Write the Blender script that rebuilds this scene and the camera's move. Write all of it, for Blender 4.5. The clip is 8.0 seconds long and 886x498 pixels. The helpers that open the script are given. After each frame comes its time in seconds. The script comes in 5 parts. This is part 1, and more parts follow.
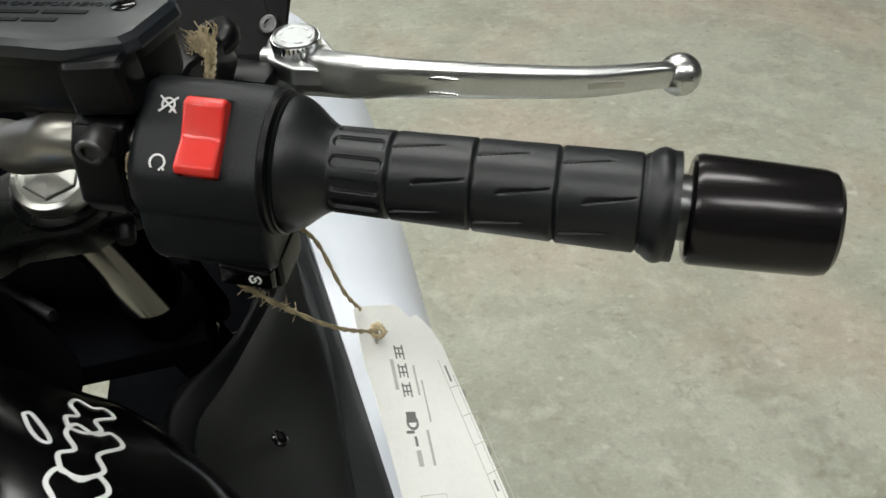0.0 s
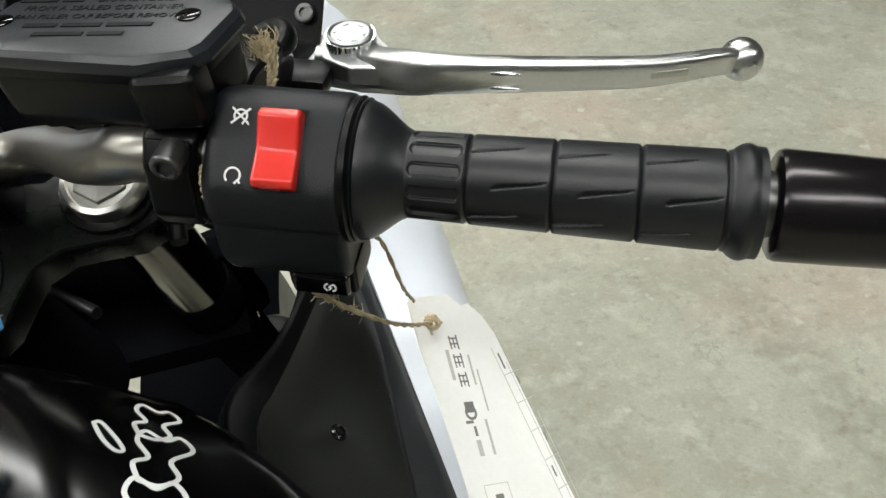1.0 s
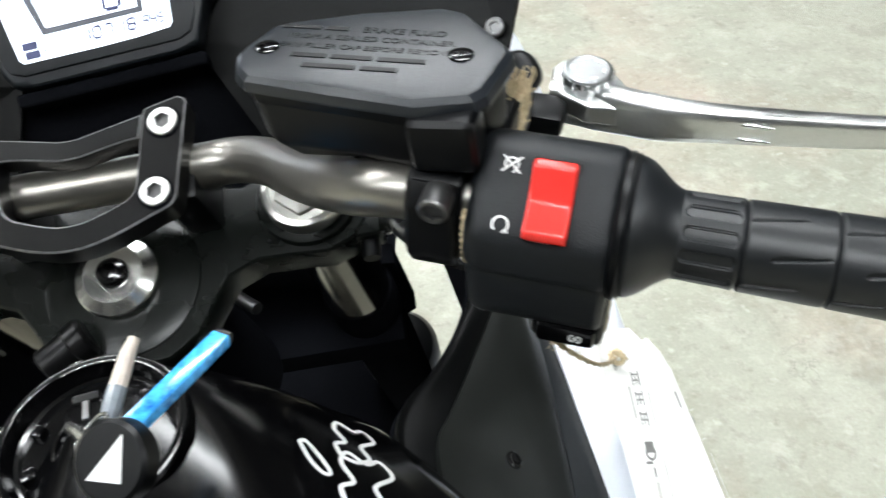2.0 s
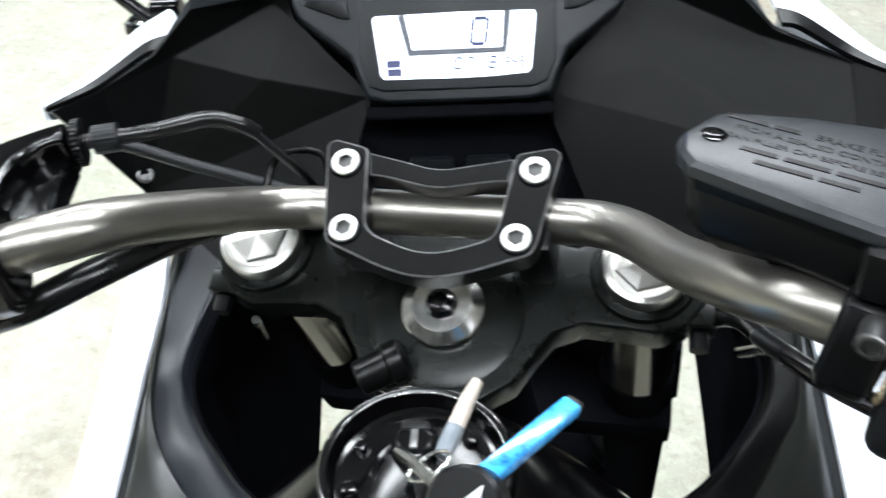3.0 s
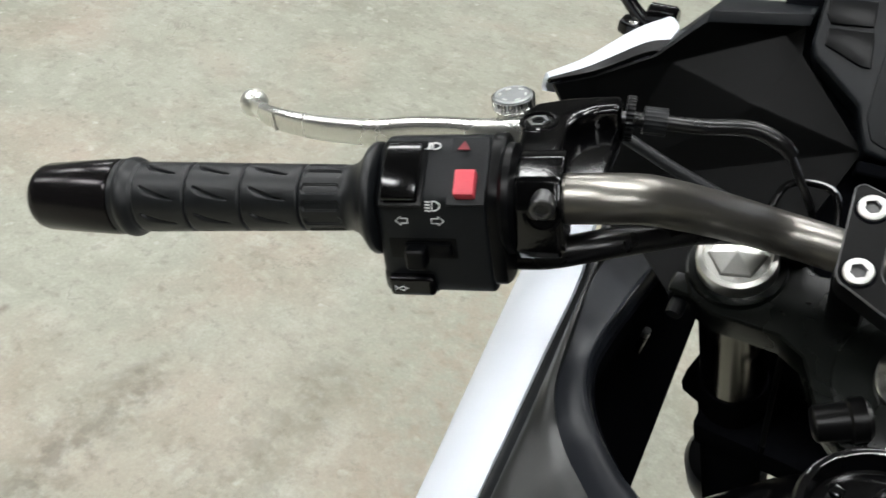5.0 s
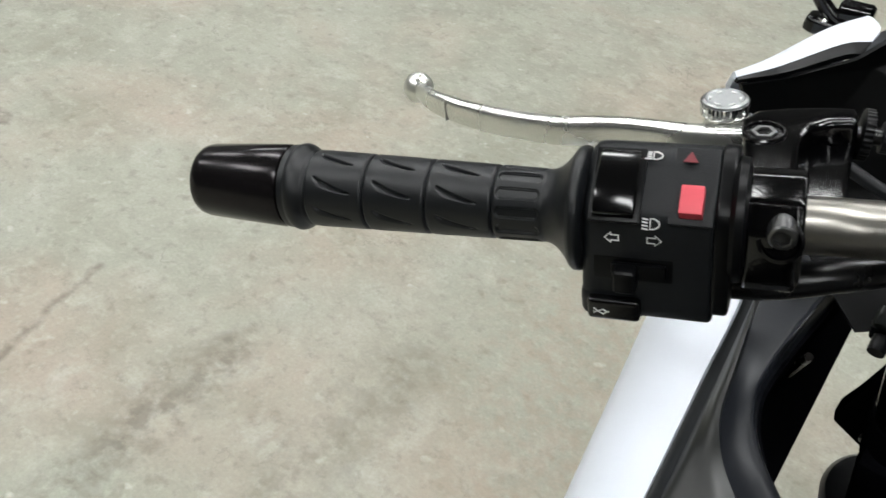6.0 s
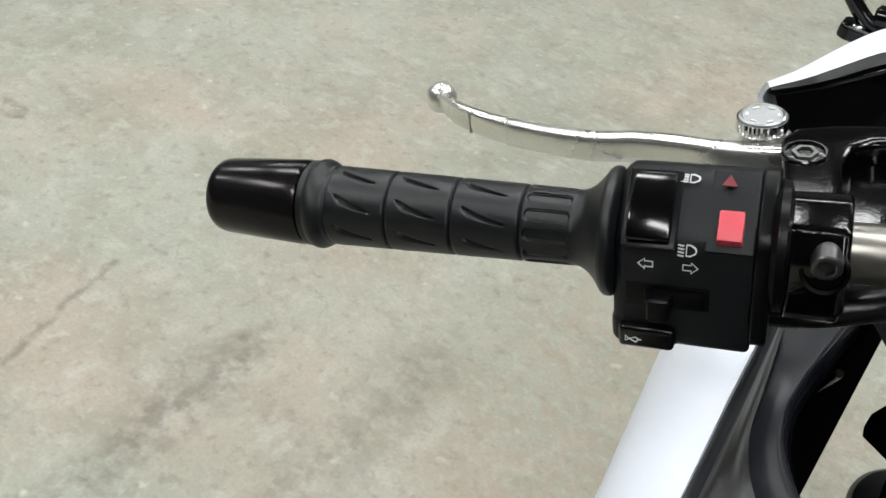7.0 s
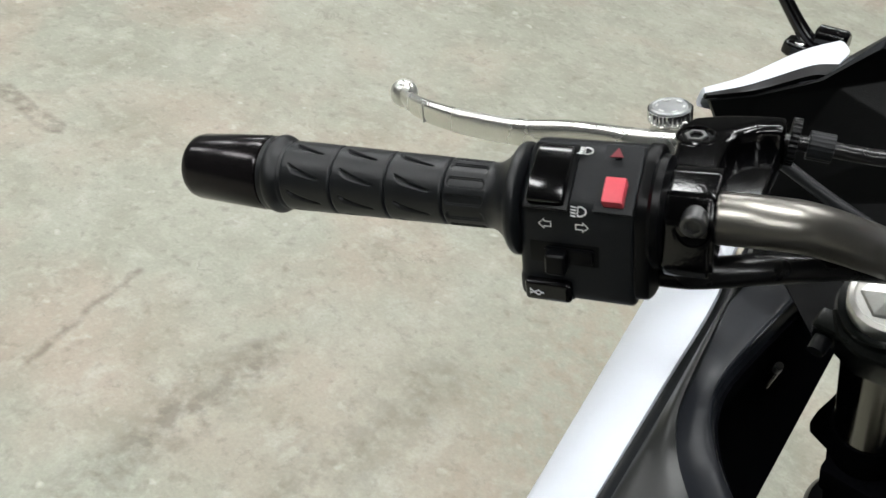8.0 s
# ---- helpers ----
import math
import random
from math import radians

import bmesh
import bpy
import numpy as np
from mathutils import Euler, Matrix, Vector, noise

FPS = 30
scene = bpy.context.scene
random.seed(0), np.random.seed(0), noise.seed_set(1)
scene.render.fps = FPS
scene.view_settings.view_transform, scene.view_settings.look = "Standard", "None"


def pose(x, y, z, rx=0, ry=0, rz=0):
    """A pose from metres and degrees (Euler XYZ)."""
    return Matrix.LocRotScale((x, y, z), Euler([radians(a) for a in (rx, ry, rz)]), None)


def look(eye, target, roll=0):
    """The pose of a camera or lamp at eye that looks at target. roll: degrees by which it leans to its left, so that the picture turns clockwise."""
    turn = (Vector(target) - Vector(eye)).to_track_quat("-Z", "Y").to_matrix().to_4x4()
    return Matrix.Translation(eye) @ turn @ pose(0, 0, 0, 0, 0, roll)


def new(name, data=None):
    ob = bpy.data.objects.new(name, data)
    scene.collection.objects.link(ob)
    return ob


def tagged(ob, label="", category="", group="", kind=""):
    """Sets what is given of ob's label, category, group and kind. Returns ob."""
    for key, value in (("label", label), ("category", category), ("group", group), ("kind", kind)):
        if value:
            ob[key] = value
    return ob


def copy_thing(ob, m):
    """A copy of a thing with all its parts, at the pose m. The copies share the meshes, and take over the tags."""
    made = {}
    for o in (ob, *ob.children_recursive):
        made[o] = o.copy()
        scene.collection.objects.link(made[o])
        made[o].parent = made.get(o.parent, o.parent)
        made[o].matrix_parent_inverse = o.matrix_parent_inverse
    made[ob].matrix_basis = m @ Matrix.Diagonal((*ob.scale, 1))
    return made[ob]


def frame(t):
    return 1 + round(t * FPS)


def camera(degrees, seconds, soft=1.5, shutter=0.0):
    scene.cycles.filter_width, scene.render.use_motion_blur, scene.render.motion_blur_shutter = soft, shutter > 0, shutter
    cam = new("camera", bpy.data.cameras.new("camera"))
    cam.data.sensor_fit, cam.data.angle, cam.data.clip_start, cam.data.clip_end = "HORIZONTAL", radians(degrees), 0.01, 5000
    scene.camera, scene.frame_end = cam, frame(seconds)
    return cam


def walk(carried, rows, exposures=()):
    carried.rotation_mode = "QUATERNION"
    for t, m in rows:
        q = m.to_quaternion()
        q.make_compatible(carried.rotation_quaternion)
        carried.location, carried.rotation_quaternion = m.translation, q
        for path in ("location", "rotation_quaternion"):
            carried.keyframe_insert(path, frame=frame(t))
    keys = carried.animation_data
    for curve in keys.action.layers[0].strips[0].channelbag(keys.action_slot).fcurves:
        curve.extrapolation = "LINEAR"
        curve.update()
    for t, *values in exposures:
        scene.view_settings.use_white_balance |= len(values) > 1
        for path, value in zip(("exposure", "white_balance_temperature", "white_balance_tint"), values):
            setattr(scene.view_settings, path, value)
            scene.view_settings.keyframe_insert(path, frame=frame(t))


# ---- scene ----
cam = camera(50.05, 8.0, shutter=0.3)
PATH = [
    (0, (0.2220, -0.3933, 1.2408), (0.4566, 1.1883, 0.0392), -1.60),
    (0.5, (0.2070, -0.3878, 1.2517), (0.4309, 1.1592, 0.0041), -2.83),
    (1, (0.1996, -0.3790, 1.2511), (0.4189, 1.1556, -0.0125), -3.74),
    (1.2, (0.1934, -0.3760, 1.2526), (0.4189, 1.1550, -0.0144), -3.48),
    (2.3, (0.1156, -0.3392, 1.2708), (0.1255, 1.1827, -0.0267), -0.83),
    (2.5, (0.1001, -0.3350, 1.2703), (0.0593, 1.2128, 0.0043), 0.71),
    (3, (0.0609, -0.3402, 1.2722), (-0.2068, 1.2179, 0.0471), 3.03),
    (3.5, (0.0265, -0.3495, 1.2668), (-0.4121, 1.1915, 0.0697), 5.86),
    (4, (0.0002, -0.3663, 1.2617), (-0.5909, 1.1258, 0.0683), 7.80),
    (4.5, (-0.0183, -0.3842, 1.2594), (-0.7022, 1.0575, 0.0536), 8.80),
    (5, (-0.0350, -0.3980, 1.2555), (-0.7982, 0.9930, 0.0379), 9.11),
    (5.2, (-0.0466, -0.4011, 1.2532), (-0.8274, 0.9659, 0.0196), 9.55),
    (6.3, (-0.1117, -0.3899, 1.2308), (-0.9765, 0.8784, -0.0512), 9.75),
    (6.5, (-0.1147, -0.3866, 1.2328), (-0.9784, 0.8760, -0.0556), 9.60),
    (7, (-0.1141, -0.3836, 1.2331), (-0.9813, 0.8768, -0.0551), 9.83),
    (7.5, (-0.1033, -0.3829, 1.2354), (-0.9782, 0.8801, -0.0451), 9.96),
    (8, (-0.0437, -0.4005, 1.2488), (-1.0020, 0.8416, 0.0084), 9.70),
]
EXPOSURES = [(0, -0.50, 6660, 6), (1.0, -0.32, 6660, 6), (1.2, -0.26, 6640, 6), (2.3, 0.50, 6150, 8), (3.0, 0.56, 6100, 8), (3.5, 0.28, 5980, 8), (4.0, -0.13, 6380, 9), (4.5, -0.36, 6450, 9), (5.0, -0.46, 6450, 9), (6.5, -0.61, 6450, 9), (8.0, -0.51, 6450, 9)]
walk(cam, [(t, look(eye, target, roll)) for t, eye, target, roll in PATH], EXPOSURES)


# ---- daylight-free hall: exposure and world ----
world = bpy.data.worlds.new("hall_world")
scene.world = world
world.use_nodes = True
world.node_tree.nodes["Background"].inputs[0].default_value = (0.8, 0.85, 0.9, 1)
world.node_tree.nodes["Background"].inputs[1].default_value = 0.02

# the frame of the leaning motorcycle: x right, y ahead, z up, on its side stand
BIKE = pose(0.11494, 0, 0, 0, -6.73, 0) @ Matrix.Translation((0.005, 0, 0))
# the body stands turned against the steered handlebar
BODY = Matrix.Rotation(radians(8.1), 4, "Z")
MIRROR = Matrix.Diagonal((-1, 1, 1, 1))
# the right-hand panels stand a little further out than the left-hand ones
SIDE_R = BODY @ Matrix.Translation((0.008, 0, 0))


def axis_frame(start, end):
    """A frame along a grip's axis: x outwards, y ahead, z above it."""
    o = Vector(start)
    d = (Vector(end) - o).normalized()
    h = Vector((0, 0, 1)).cross(d).normalized()
    v = d.cross(h)
    return Matrix(((d.x, h.x, v.x, o.x), (d.y, h.y, v.y, o.y), (d.z, h.z, v.z, o.z), (0, 0, 0, 1)))


# the grips' axes, and the frames of the switches and levers beside them
GRIP = axis_frame((0.1455, -0.0905, 1.0665), (0.400, -0.1870, 1.0286))
GRIP_L = MIRROR @ axis_frame((0.1455, -0.0905, 1.0660), (0.400, -0.1889, 1.0233))
GEAR = axis_frame((0.1455, -0.0933, 1.0685), (0.400, -0.1870, 1.0286))
GEAR_L = MIRROR @ axis_frame((0.1455, -0.0927, 1.0673), (0.400, -0.1889, 1.0233))


# ---- materials ----
def pbr(name, color, rough, metal=0.0, coat=0.0, vary=0.15, fine=400.0, broad=25.0, bump=0.0, bump_scale=900.0, rough_vary=0.03, spec=0.5, tint=None):
    mat = bpy.data.materials.new(name)
    mat.use_nodes = True
    nt = mat.node_tree
    bsdf = nt.nodes["Principled BSDF"]
    tc = nt.nodes.new("ShaderNodeTexCoord")
    n1 = nt.nodes.new("ShaderNodeTexNoise")
    n1.inputs["Scale"].default_value, n1.inputs["Detail"].default_value = fine, 4
    n2 = nt.nodes.new("ShaderNodeTexNoise")
    n2.inputs["Scale"].default_value, n2.inputs["Detail"].default_value = broad, 5
    for n in (n1, n2):
        nt.links.new(tc.outputs["Object"], n.inputs["Vector"])
    add = nt.nodes.new("ShaderNodeMath")
    add.operation = "MULTIPLY_ADD"
    add.inputs[1].default_value = 0.5
    nt.links.new(n1.outputs["Fac"], add.inputs[0])
    half = nt.nodes.new("ShaderNodeMath")
    half.operation = "MULTIPLY"
    half.inputs[1].default_value = 0.5
    nt.links.new(n2.outputs["Fac"], half.inputs[0])
    nt.links.new(half.outputs[0], add.inputs[2])
    ramp = nt.nodes.new("ShaderNodeMapRange")
    ramp.inputs["From Min"].default_value, ramp.inputs["From Max"].default_value = 0.3, 0.7
    nt.links.new(add.outputs[0], ramp.inputs["Value"])
    mix = nt.nodes.new("ShaderNodeMix")
    mix.data_type = "RGBA"
    other = tint or color
    mix.inputs["A"].default_value = (*[c * (1 - vary) for c in color], 1)
    mix.inputs["B"].default_value = (*[c * (1 + vary) for c in other], 1)
    nt.links.new(ramp.outputs[0], mix.inputs["Factor"])
    nt.links.new(mix.outputs["Result"], bsdf.inputs["Base Color"])
    rr = nt.nodes.new("ShaderNodeMapRange")
    rr.inputs["From Min"].default_value, rr.inputs["From Max"].default_value = 0.3, 0.7
    rr.inputs["To Min"].default_value, rr.inputs["To Max"].default_value = max(0.02, rough - rough_vary), min(1, rough + rough_vary)
    nt.links.new(n2.outputs["Fac"], rr.inputs["Value"])
    nt.links.new(rr.outputs[0], bsdf.inputs["Roughness"])
    bsdf.inputs["Metallic"].default_value = metal
    bsdf.inputs["Coat Weight"].default_value = coat
    bsdf.inputs["Coat Roughness"].default_value = 0.04
    bsdf.inputs["Specular IOR Level"].default_value = spec
    if bump:
        n3 = nt.nodes.new("ShaderNodeTexNoise")
        n3.inputs["Scale"].default_value, n3.inputs["Detail"].default_value = bump_scale, 3
        nt.links.new(tc.outputs["Object"], n3.inputs["Vector"])
        b = nt.nodes.new("ShaderNodeBump")
        b.inputs["Strength"].default_value, b.inputs["Distance"].default_value = bump, 0.0005
        nt.links.new(n3.outputs["Fac"], b.inputs["Height"])
        nt.links.new(b.outputs[0], bsdf.inputs["Normal"])
    return mat


def glow(name, color, strength):
    mat = bpy.data.materials.new(name)
    mat.use_nodes = True
    bsdf = mat.node_tree.nodes["Principled BSDF"]
    bsdf.inputs["Base Color"].default_value = (*color, 1)
    bsdf.inputs["Emission Color"].default_value = (*color, 1)
    bsdf.inputs["Emission Strength"].default_value = strength
    return mat


def concrete():
    mat = bpy.data.materials.new("worn_concrete")
    mat.use_nodes = True
    nt = mat.node_tree
    bsdf = nt.nodes["Principled BSDF"]
    tc = nt.nodes.new("ShaderNodeTexCoord")

    def noise_at(scale, detail, distort=0.0, rough=0.55):
        n = nt.nodes.new("ShaderNodeTexNoise")
        n.inputs["Scale"].default_value, n.inputs["Detail"].default_value = scale, detail
        n.inputs["Distortion"].default_value, n.inputs["Roughness"].default_value = distort, rough
        nt.links.new(tc.outputs["Object"], n.inputs["Vector"])
        return n.outputs["Fac"]

    def ranged(fac, lo, hi, a=0.0, b=1.0):
        r = nt.nodes.new("ShaderNodeMapRange")
        for k, v in zip(("From Min", "From Max", "To Min", "To Max"), (lo, hi, a, b)):
            r.inputs[k].default_value = v
        nt.links.new(fac, r.inputs["Value"])
        return r.outputs[0]

    def mixed(fac, a, b, blend="MIX"):
        m = nt.nodes.new("ShaderNodeMix")
        m.data_type, m.blend_type = "RGBA", blend
        nt.links.new(fac, m.inputs["Factor"])
        for key, val in (("A", a), ("B", b)):
            if isinstance(val, tuple):
                m.inputs[key].default_value = (*val, 1)
            else:
                nt.links.new(val, m.inputs[key])
        return m.outputs["Result"]

    def math_node(op, *values):
        n = nt.nodes.new("ShaderNodeMath")
        n.operation = op
        for k, v in enumerate(values):
            if isinstance(v, (int, float)):
                n.inputs[k].default_value = v
            else:
                nt.links.new(v, n.inputs[k])
        return n.outputs[0]

    sep = nt.nodes.new("ShaderNodeSeparateXYZ")
    nt.links.new(tc.outputs["Object"], sep.inputs[0])

    def streak(x0, y0, x1, y1, wide, soft, ragged):
        """A mask round a line on the floor, broken up by noise."""
        long = math.hypot(x1 - x0, y1 - y0)
        ux, uy = (x1 - x0) / long, (y1 - y0) / long
        px, py = math_node("SUBTRACT", sep.outputs[0], x0), math_node("SUBTRACT", sep.outputs[1], y0)
        along = math_node("ADD", math_node("MULTIPLY", px, ux), math_node("MULTIPLY", py, uy))
        across = math_node("ADD", math_node("MULTIPLY", px, -uy), math_node("MULTIPLY", py, ux))
        wander = math_node("MULTIPLY", math_node("SUBTRACT", noise_at(9, 5, 0.2, 0.65), 0.5), ragged)
        off = math_node("ABSOLUTE", math_node("ADD", across, wander))
        past = math_node("MAXIMUM", 0.0, math_node("MAXIMUM", math_node("MULTIPLY", along, -1.0), math_node("SUBTRACT", along, long)))
        line = ranged(math_node("ADD", off, past), wide, wide + soft, 1, 0)
        return math_node("MULTIPLY", line, ranged(noise_at(26, 4, 0.2, 0.6), 0.38, 0.60))

    base = mixed(ranged(noise_at(1.1, 5, 0.2), 0.35, 0.65), (0.302, 0.306, 0.248), (0.388, 0.392, 0.324))
    pink = mixed(ranged(noise_at(1.9, 4, 0.3), 0.47, 0.66, 0, 0.85), base, (0.41, 0.345, 0.280))
    clouds = mixed(ranged(noise_at(6, 6, 0.25, 0.66), 0.44, 0.68, 0, 0.42), pink, (0.225, 0.210, 0.160))
    green = mixed(ranged(noise_at(3.7, 4, 0.2, 0.6), 0.56, 0.72, 0, 0.35), clouds, (0.300, 0.310, 0.245))
    pale = mixed(ranged(noise_at(13, 5, 0.3, 0.62), 0.53, 0.72, 0, 0.65), green, (0.480, 0.475, 0.415))
    mottle = mixed(ranged(noise_at(46, 4, 0.2, 0.6), 0.52, 0.66, 0, 0.28), pale, (0.500, 0.485, 0.425))
    specks = mixed(ranged(noise_at(34, 5, 0.15, 0.62), 0.55, 0.72, 0, 0.48), mottle, (0.165, 0.152, 0.115))
    chips = mixed(ranged(noise_at(24, 2, 0.0, 0.4), 0.70, 0.78, 0, 0.55), specks, (0.590, 0.580, 0.530))
    scuffs = chips
    for x0, y0, x1, y1, wide, soft, ragged, depth in ((-2.086, 0.431, -1.855, 0.446, 0.018, 0.014, 0.03, 0.70), (-1.232, 0.048, -1.327, 0.328, 0.002, 0.010, 0.05, 0.60), (-0.940, -0.05, -0.998, 0.372, 0.014, 0.060, 0.14, 0.62), (-0.70, 0.10, -0.76, 0.62, 0.010, 0.080, 0.20, 0.40), (1.04, 0.40, 0.95, 0.80, 0.012, 0.090, 0.20, 0.40), (0.60, 0.20, 1.50, 0.55, 0.002, 0.010, 0.10, 0.45)):
        scuffs = mixed(math_node("MULTIPLY", streak(x0, y0, x1, y1, wide, soft, ragged), depth), scuffs, (0.135, 0.120, 0.095))
    scuffs = mixed(math_node("MULTIPLY", streak(-0.42, 0.46, -0.62, 0.95, 0.07, 0.20, 0.30), 0.42), scuffs, (0.350, 0.262, 0.195))
    ridge = math_node("ABSOLUTE", math_node("SUBTRACT", noise_at(2.6, 6, 0.8, 0.6), 0.5))
    crack = math_node("MULTIPLY", ranged(ridge, 0.001, 0.006, 0.35, 0), ranged(noise_at(4.3, 3), 0.52, 0.66))
    veins = mixed(crack, scuffs, (0.140, 0.125, 0.100))
    grain = mixed(ranged(noise_at(140, 3, 0.0, 0.6), 0.35, 0.65, 0, 0.24), veins, (0.215, 0.212, 0.175))
    nt.links.new(grain, bsdf.inputs["Base Color"])
    nt.links.new(ranged(noise_at(6, 4), 0.3, 0.7, 0.5, 0.8), bsdf.inputs["Roughness"])
    bsdf.inputs["Specular IOR Level"].default_value = 0.35
    bump = nt.nodes.new("ShaderNodeBump")
    bump.inputs["Strength"].default_value, bump.inputs["Distance"].default_value = 0.35, 0.004
    nt.links.new(noise_at(70, 6, 0, 0.65), bump.inputs["Height"])
    nt.links.new(bump.outputs[0], bsdf.inputs["Normal"])
    return mat


CONCRETE = concrete()
PLASTER = pbr("wall_plaster", (0.12, 0.12, 0.118), 0.8, vary=0.06, fine=60, broad=2, bump=0.2, bump_scale=120)
ROOFING = pbr("dark_roof_sheet", (0.11, 0.11, 0.11), 0.8, vary=0.08, fine=40, broad=1.5)
MATTE = pbr("matte_black_plastic", (0.0046, 0.0057, 0.0070), 0.46, vary=0.25, bump=0.25, bump_scale=1600, spec=0.27)
SATIN = pbr("satin_black_plastic", (0.0014, 0.0016, 0.0020), 0.34, vary=0.2, bump=0.08, bump_scale=1500, spec=0.17)
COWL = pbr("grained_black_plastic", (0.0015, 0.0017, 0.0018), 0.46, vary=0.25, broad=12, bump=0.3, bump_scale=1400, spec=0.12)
PANEL = pbr("grey_green_plastic", (0.0088, 0.0098, 0.0090), 0.32, vary=0.25, broad=9, bump=0.15, bump_scale=1500, spec=0.5, rough_vary=0.0)
TANKPAINT = pbr("black_tank_paint", (0.0011, 0.0011, 0.0013), 0.15, vary=0.1, rough_vary=0.02, spec=0.30)
GLOSS = pbr("gloss_black_paint", (0.0012, 0.0012, 0.0014), 0.14, vary=0.1, rough_vary=0.03, spec=0.45)
CAST = pbr("black_painted_casting", (0.0010, 0.0010, 0.0012), 0.12, vary=0.2, bump=0.10, bump_scale=700, rough_vary=0.03, spec=0.46)
BRACKET = pbr("black_anodised_alloy", (0.0030, 0.0030, 0.0031), 0.30, vary=0.15, bump=0.06, rough_vary=0.03, spec=0.17)
# paler chamfer colour that paints in the clamp's edge highlights
EDGE_GLINT = pbr("edge_glint_alloy", (0.16, 0.16, 0.16), 0.45, metal=0.7, vary=0.5, fine=300)
BOLT = pbr("bright_zinc", (0.52, 0.52, 0.50), 0.40, metal=1.0, vary=0.06)
YOKE = pbr("dark_satin_alloy", (0.0030, 0.0040, 0.0033), 0.27, vary=0.25, bump=0.12, bump_scale=1100, spec=0.20)
BRASS = pbr("worn_brass", (0.52, 0.40, 0.22), 0.3, metal=1.0, vary=0.15)
CAPALLOY = pbr("turned_alloy", (0.50, 0.50, 0.47), 0.34, metal=1.0, vary=0.08, fine=700)
NUT = pbr("dark_chrome", (0.78, 0.78, 0.75), 0.20, metal=1.0, vary=0.06)
# sheen left out so that enclosed places stay as dark as in shade
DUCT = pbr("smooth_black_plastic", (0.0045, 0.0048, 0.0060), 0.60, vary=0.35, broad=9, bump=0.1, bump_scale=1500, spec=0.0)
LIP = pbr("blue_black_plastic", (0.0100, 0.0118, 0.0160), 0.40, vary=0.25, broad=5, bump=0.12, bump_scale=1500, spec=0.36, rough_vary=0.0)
CLUSTER = pbr("blue_grey_black_plastic", (0.0046, 0.0062, 0.0080), 0.40, vary=0.2, bump=0.2, bump_scale=1500, spec=0.24)
DIAL = pbr("grey_plated_steel", (0.30, 0.31, 0.31), 0.36, metal=1.0, vary=0.1)
LID = pbr("grey_black_moulding", (0.0095, 0.0118, 0.0150), 0.30, vary=0.2, broad=14, bump=0.15, bump_scale=1600, spec=0.42)
TURNED = pbr("black_turned_metal", (0.020, 0.018, 0.019), 0.21, metal=0.75, vary=0.15, fine=900, rough_vary=0.03)
RUBBER = pbr("black_rubber", (0.0048, 0.0058, 0.0070), 0.42, vary=0.25, broad=30, bump=0.12, bump_scale=2000, spec=0.42)
SEAL = pbr("grey_black_seal", (0.0150, 0.0170, 0.0190), 0.45, vary=0.2, spec=0.4)
GREENWIRE = pbr("green_wire_sleeve", (0.010, 0.085, 0.060), 0.4, vary=0.1)
HOSE = pbr("black_cable_sleeve", (0.0032, 0.0032, 0.0036), 0.27, vary=0.2, spec=0.45)
BRONZE = pbr("smoked_steel_tube", (0.300, 0.286, 0.252), 0.34, metal=0.95, vary=0.08, broad=14, fine=900, rough_vary=0.02, tint=(0.26, 0.247, 0.232))
ALLOY = pbr("polished_alloy", (0.72, 0.73, 0.71), 0.22, metal=1.0, vary=0.05, fine=700, rough_vary=0.06)
BRUSHED = pbr("brushed_alloy", (0.60, 0.61, 0.60), 0.34, metal=1.0, vary=0.08, fine=900, bump=0.05, rough_vary=0.08)
PALE = pbr("pale_cast_alloy", (0.78, 0.78, 0.73), 0.27, metal=0.9, vary=0.06, fine=700, rough_vary=0.06)
CHROME = pbr("chrome", (0.80, 0.81, 0.82), 0.09, metal=1.0, vary=0.04, rough_vary=0.03)
FORK = pbr("fork_chrome", (0.155, 0.145, 0.128), 0.15, metal=1.0, vary=0.04, broad=40)
STEEL = pbr("zinc_steel", (0.74, 0.74, 0.71), 0.24, metal=1.0, vary=0.08)
# black bolts and fittings; also stands for the shade inside bolt sockets
DARKSTEEL = pbr("black_oxide_steel_and_shade", (0.11, 0.11, 0.11), 0.33, metal=0.9, vary=0.2)
WHITE = pbr("white_gloss_paint", (0.70, 0.735, 0.80), 0.42, vary=0.01, rough_vary=0.004, spec=0.35)
RED = pbr("red_plastic", (0.58, 0.026, 0.020), 0.26, vary=0.05, rough_vary=0.03)
ROSE = pbr("faded_red_plastic", (0.64, 0.070, 0.095), 0.42, vary=0.05)
DULLRED = pbr("dull_red_print", (0.16, 0.012, 0.020), 0.6, vary=0.1)
PRINT = pbr("white_print", (0.66, 0.67, 0.66), 0.6, vary=0.05)
BLUE = pbr("blue_fob_plastic", (0.006, 0.12, 0.48), 0.16, coat=0.5, vary=0.5, fine=260, broad=90, tint=(0.06, 0.36, 0.72))
TAN = pbr("tan_plastic", (0.41, 0.36, 0.31), 0.35, vary=0.2, fine=200)
CLEAR = pbr("smoky_clear_plastic", (0.16, 0.18, 0.20), 0.22, vary=0.3, fine=200)
PAPER = pbr("tag_paper", (0.88, 0.88, 0.85), 0.8, vary=0.03, fine=300)
INK = pbr("grey_ink", (0.20, 0.20, 0.19), 0.8, vary=0.15)
FAINT = pbr("faint_ink", (0.50, 0.50, 0.47), 0.8, vary=0.1)
TWINE = pbr("jute_twine", (0.50, 0.415, 0.27), 0.9, vary=0.35, fine=900, broad=200)
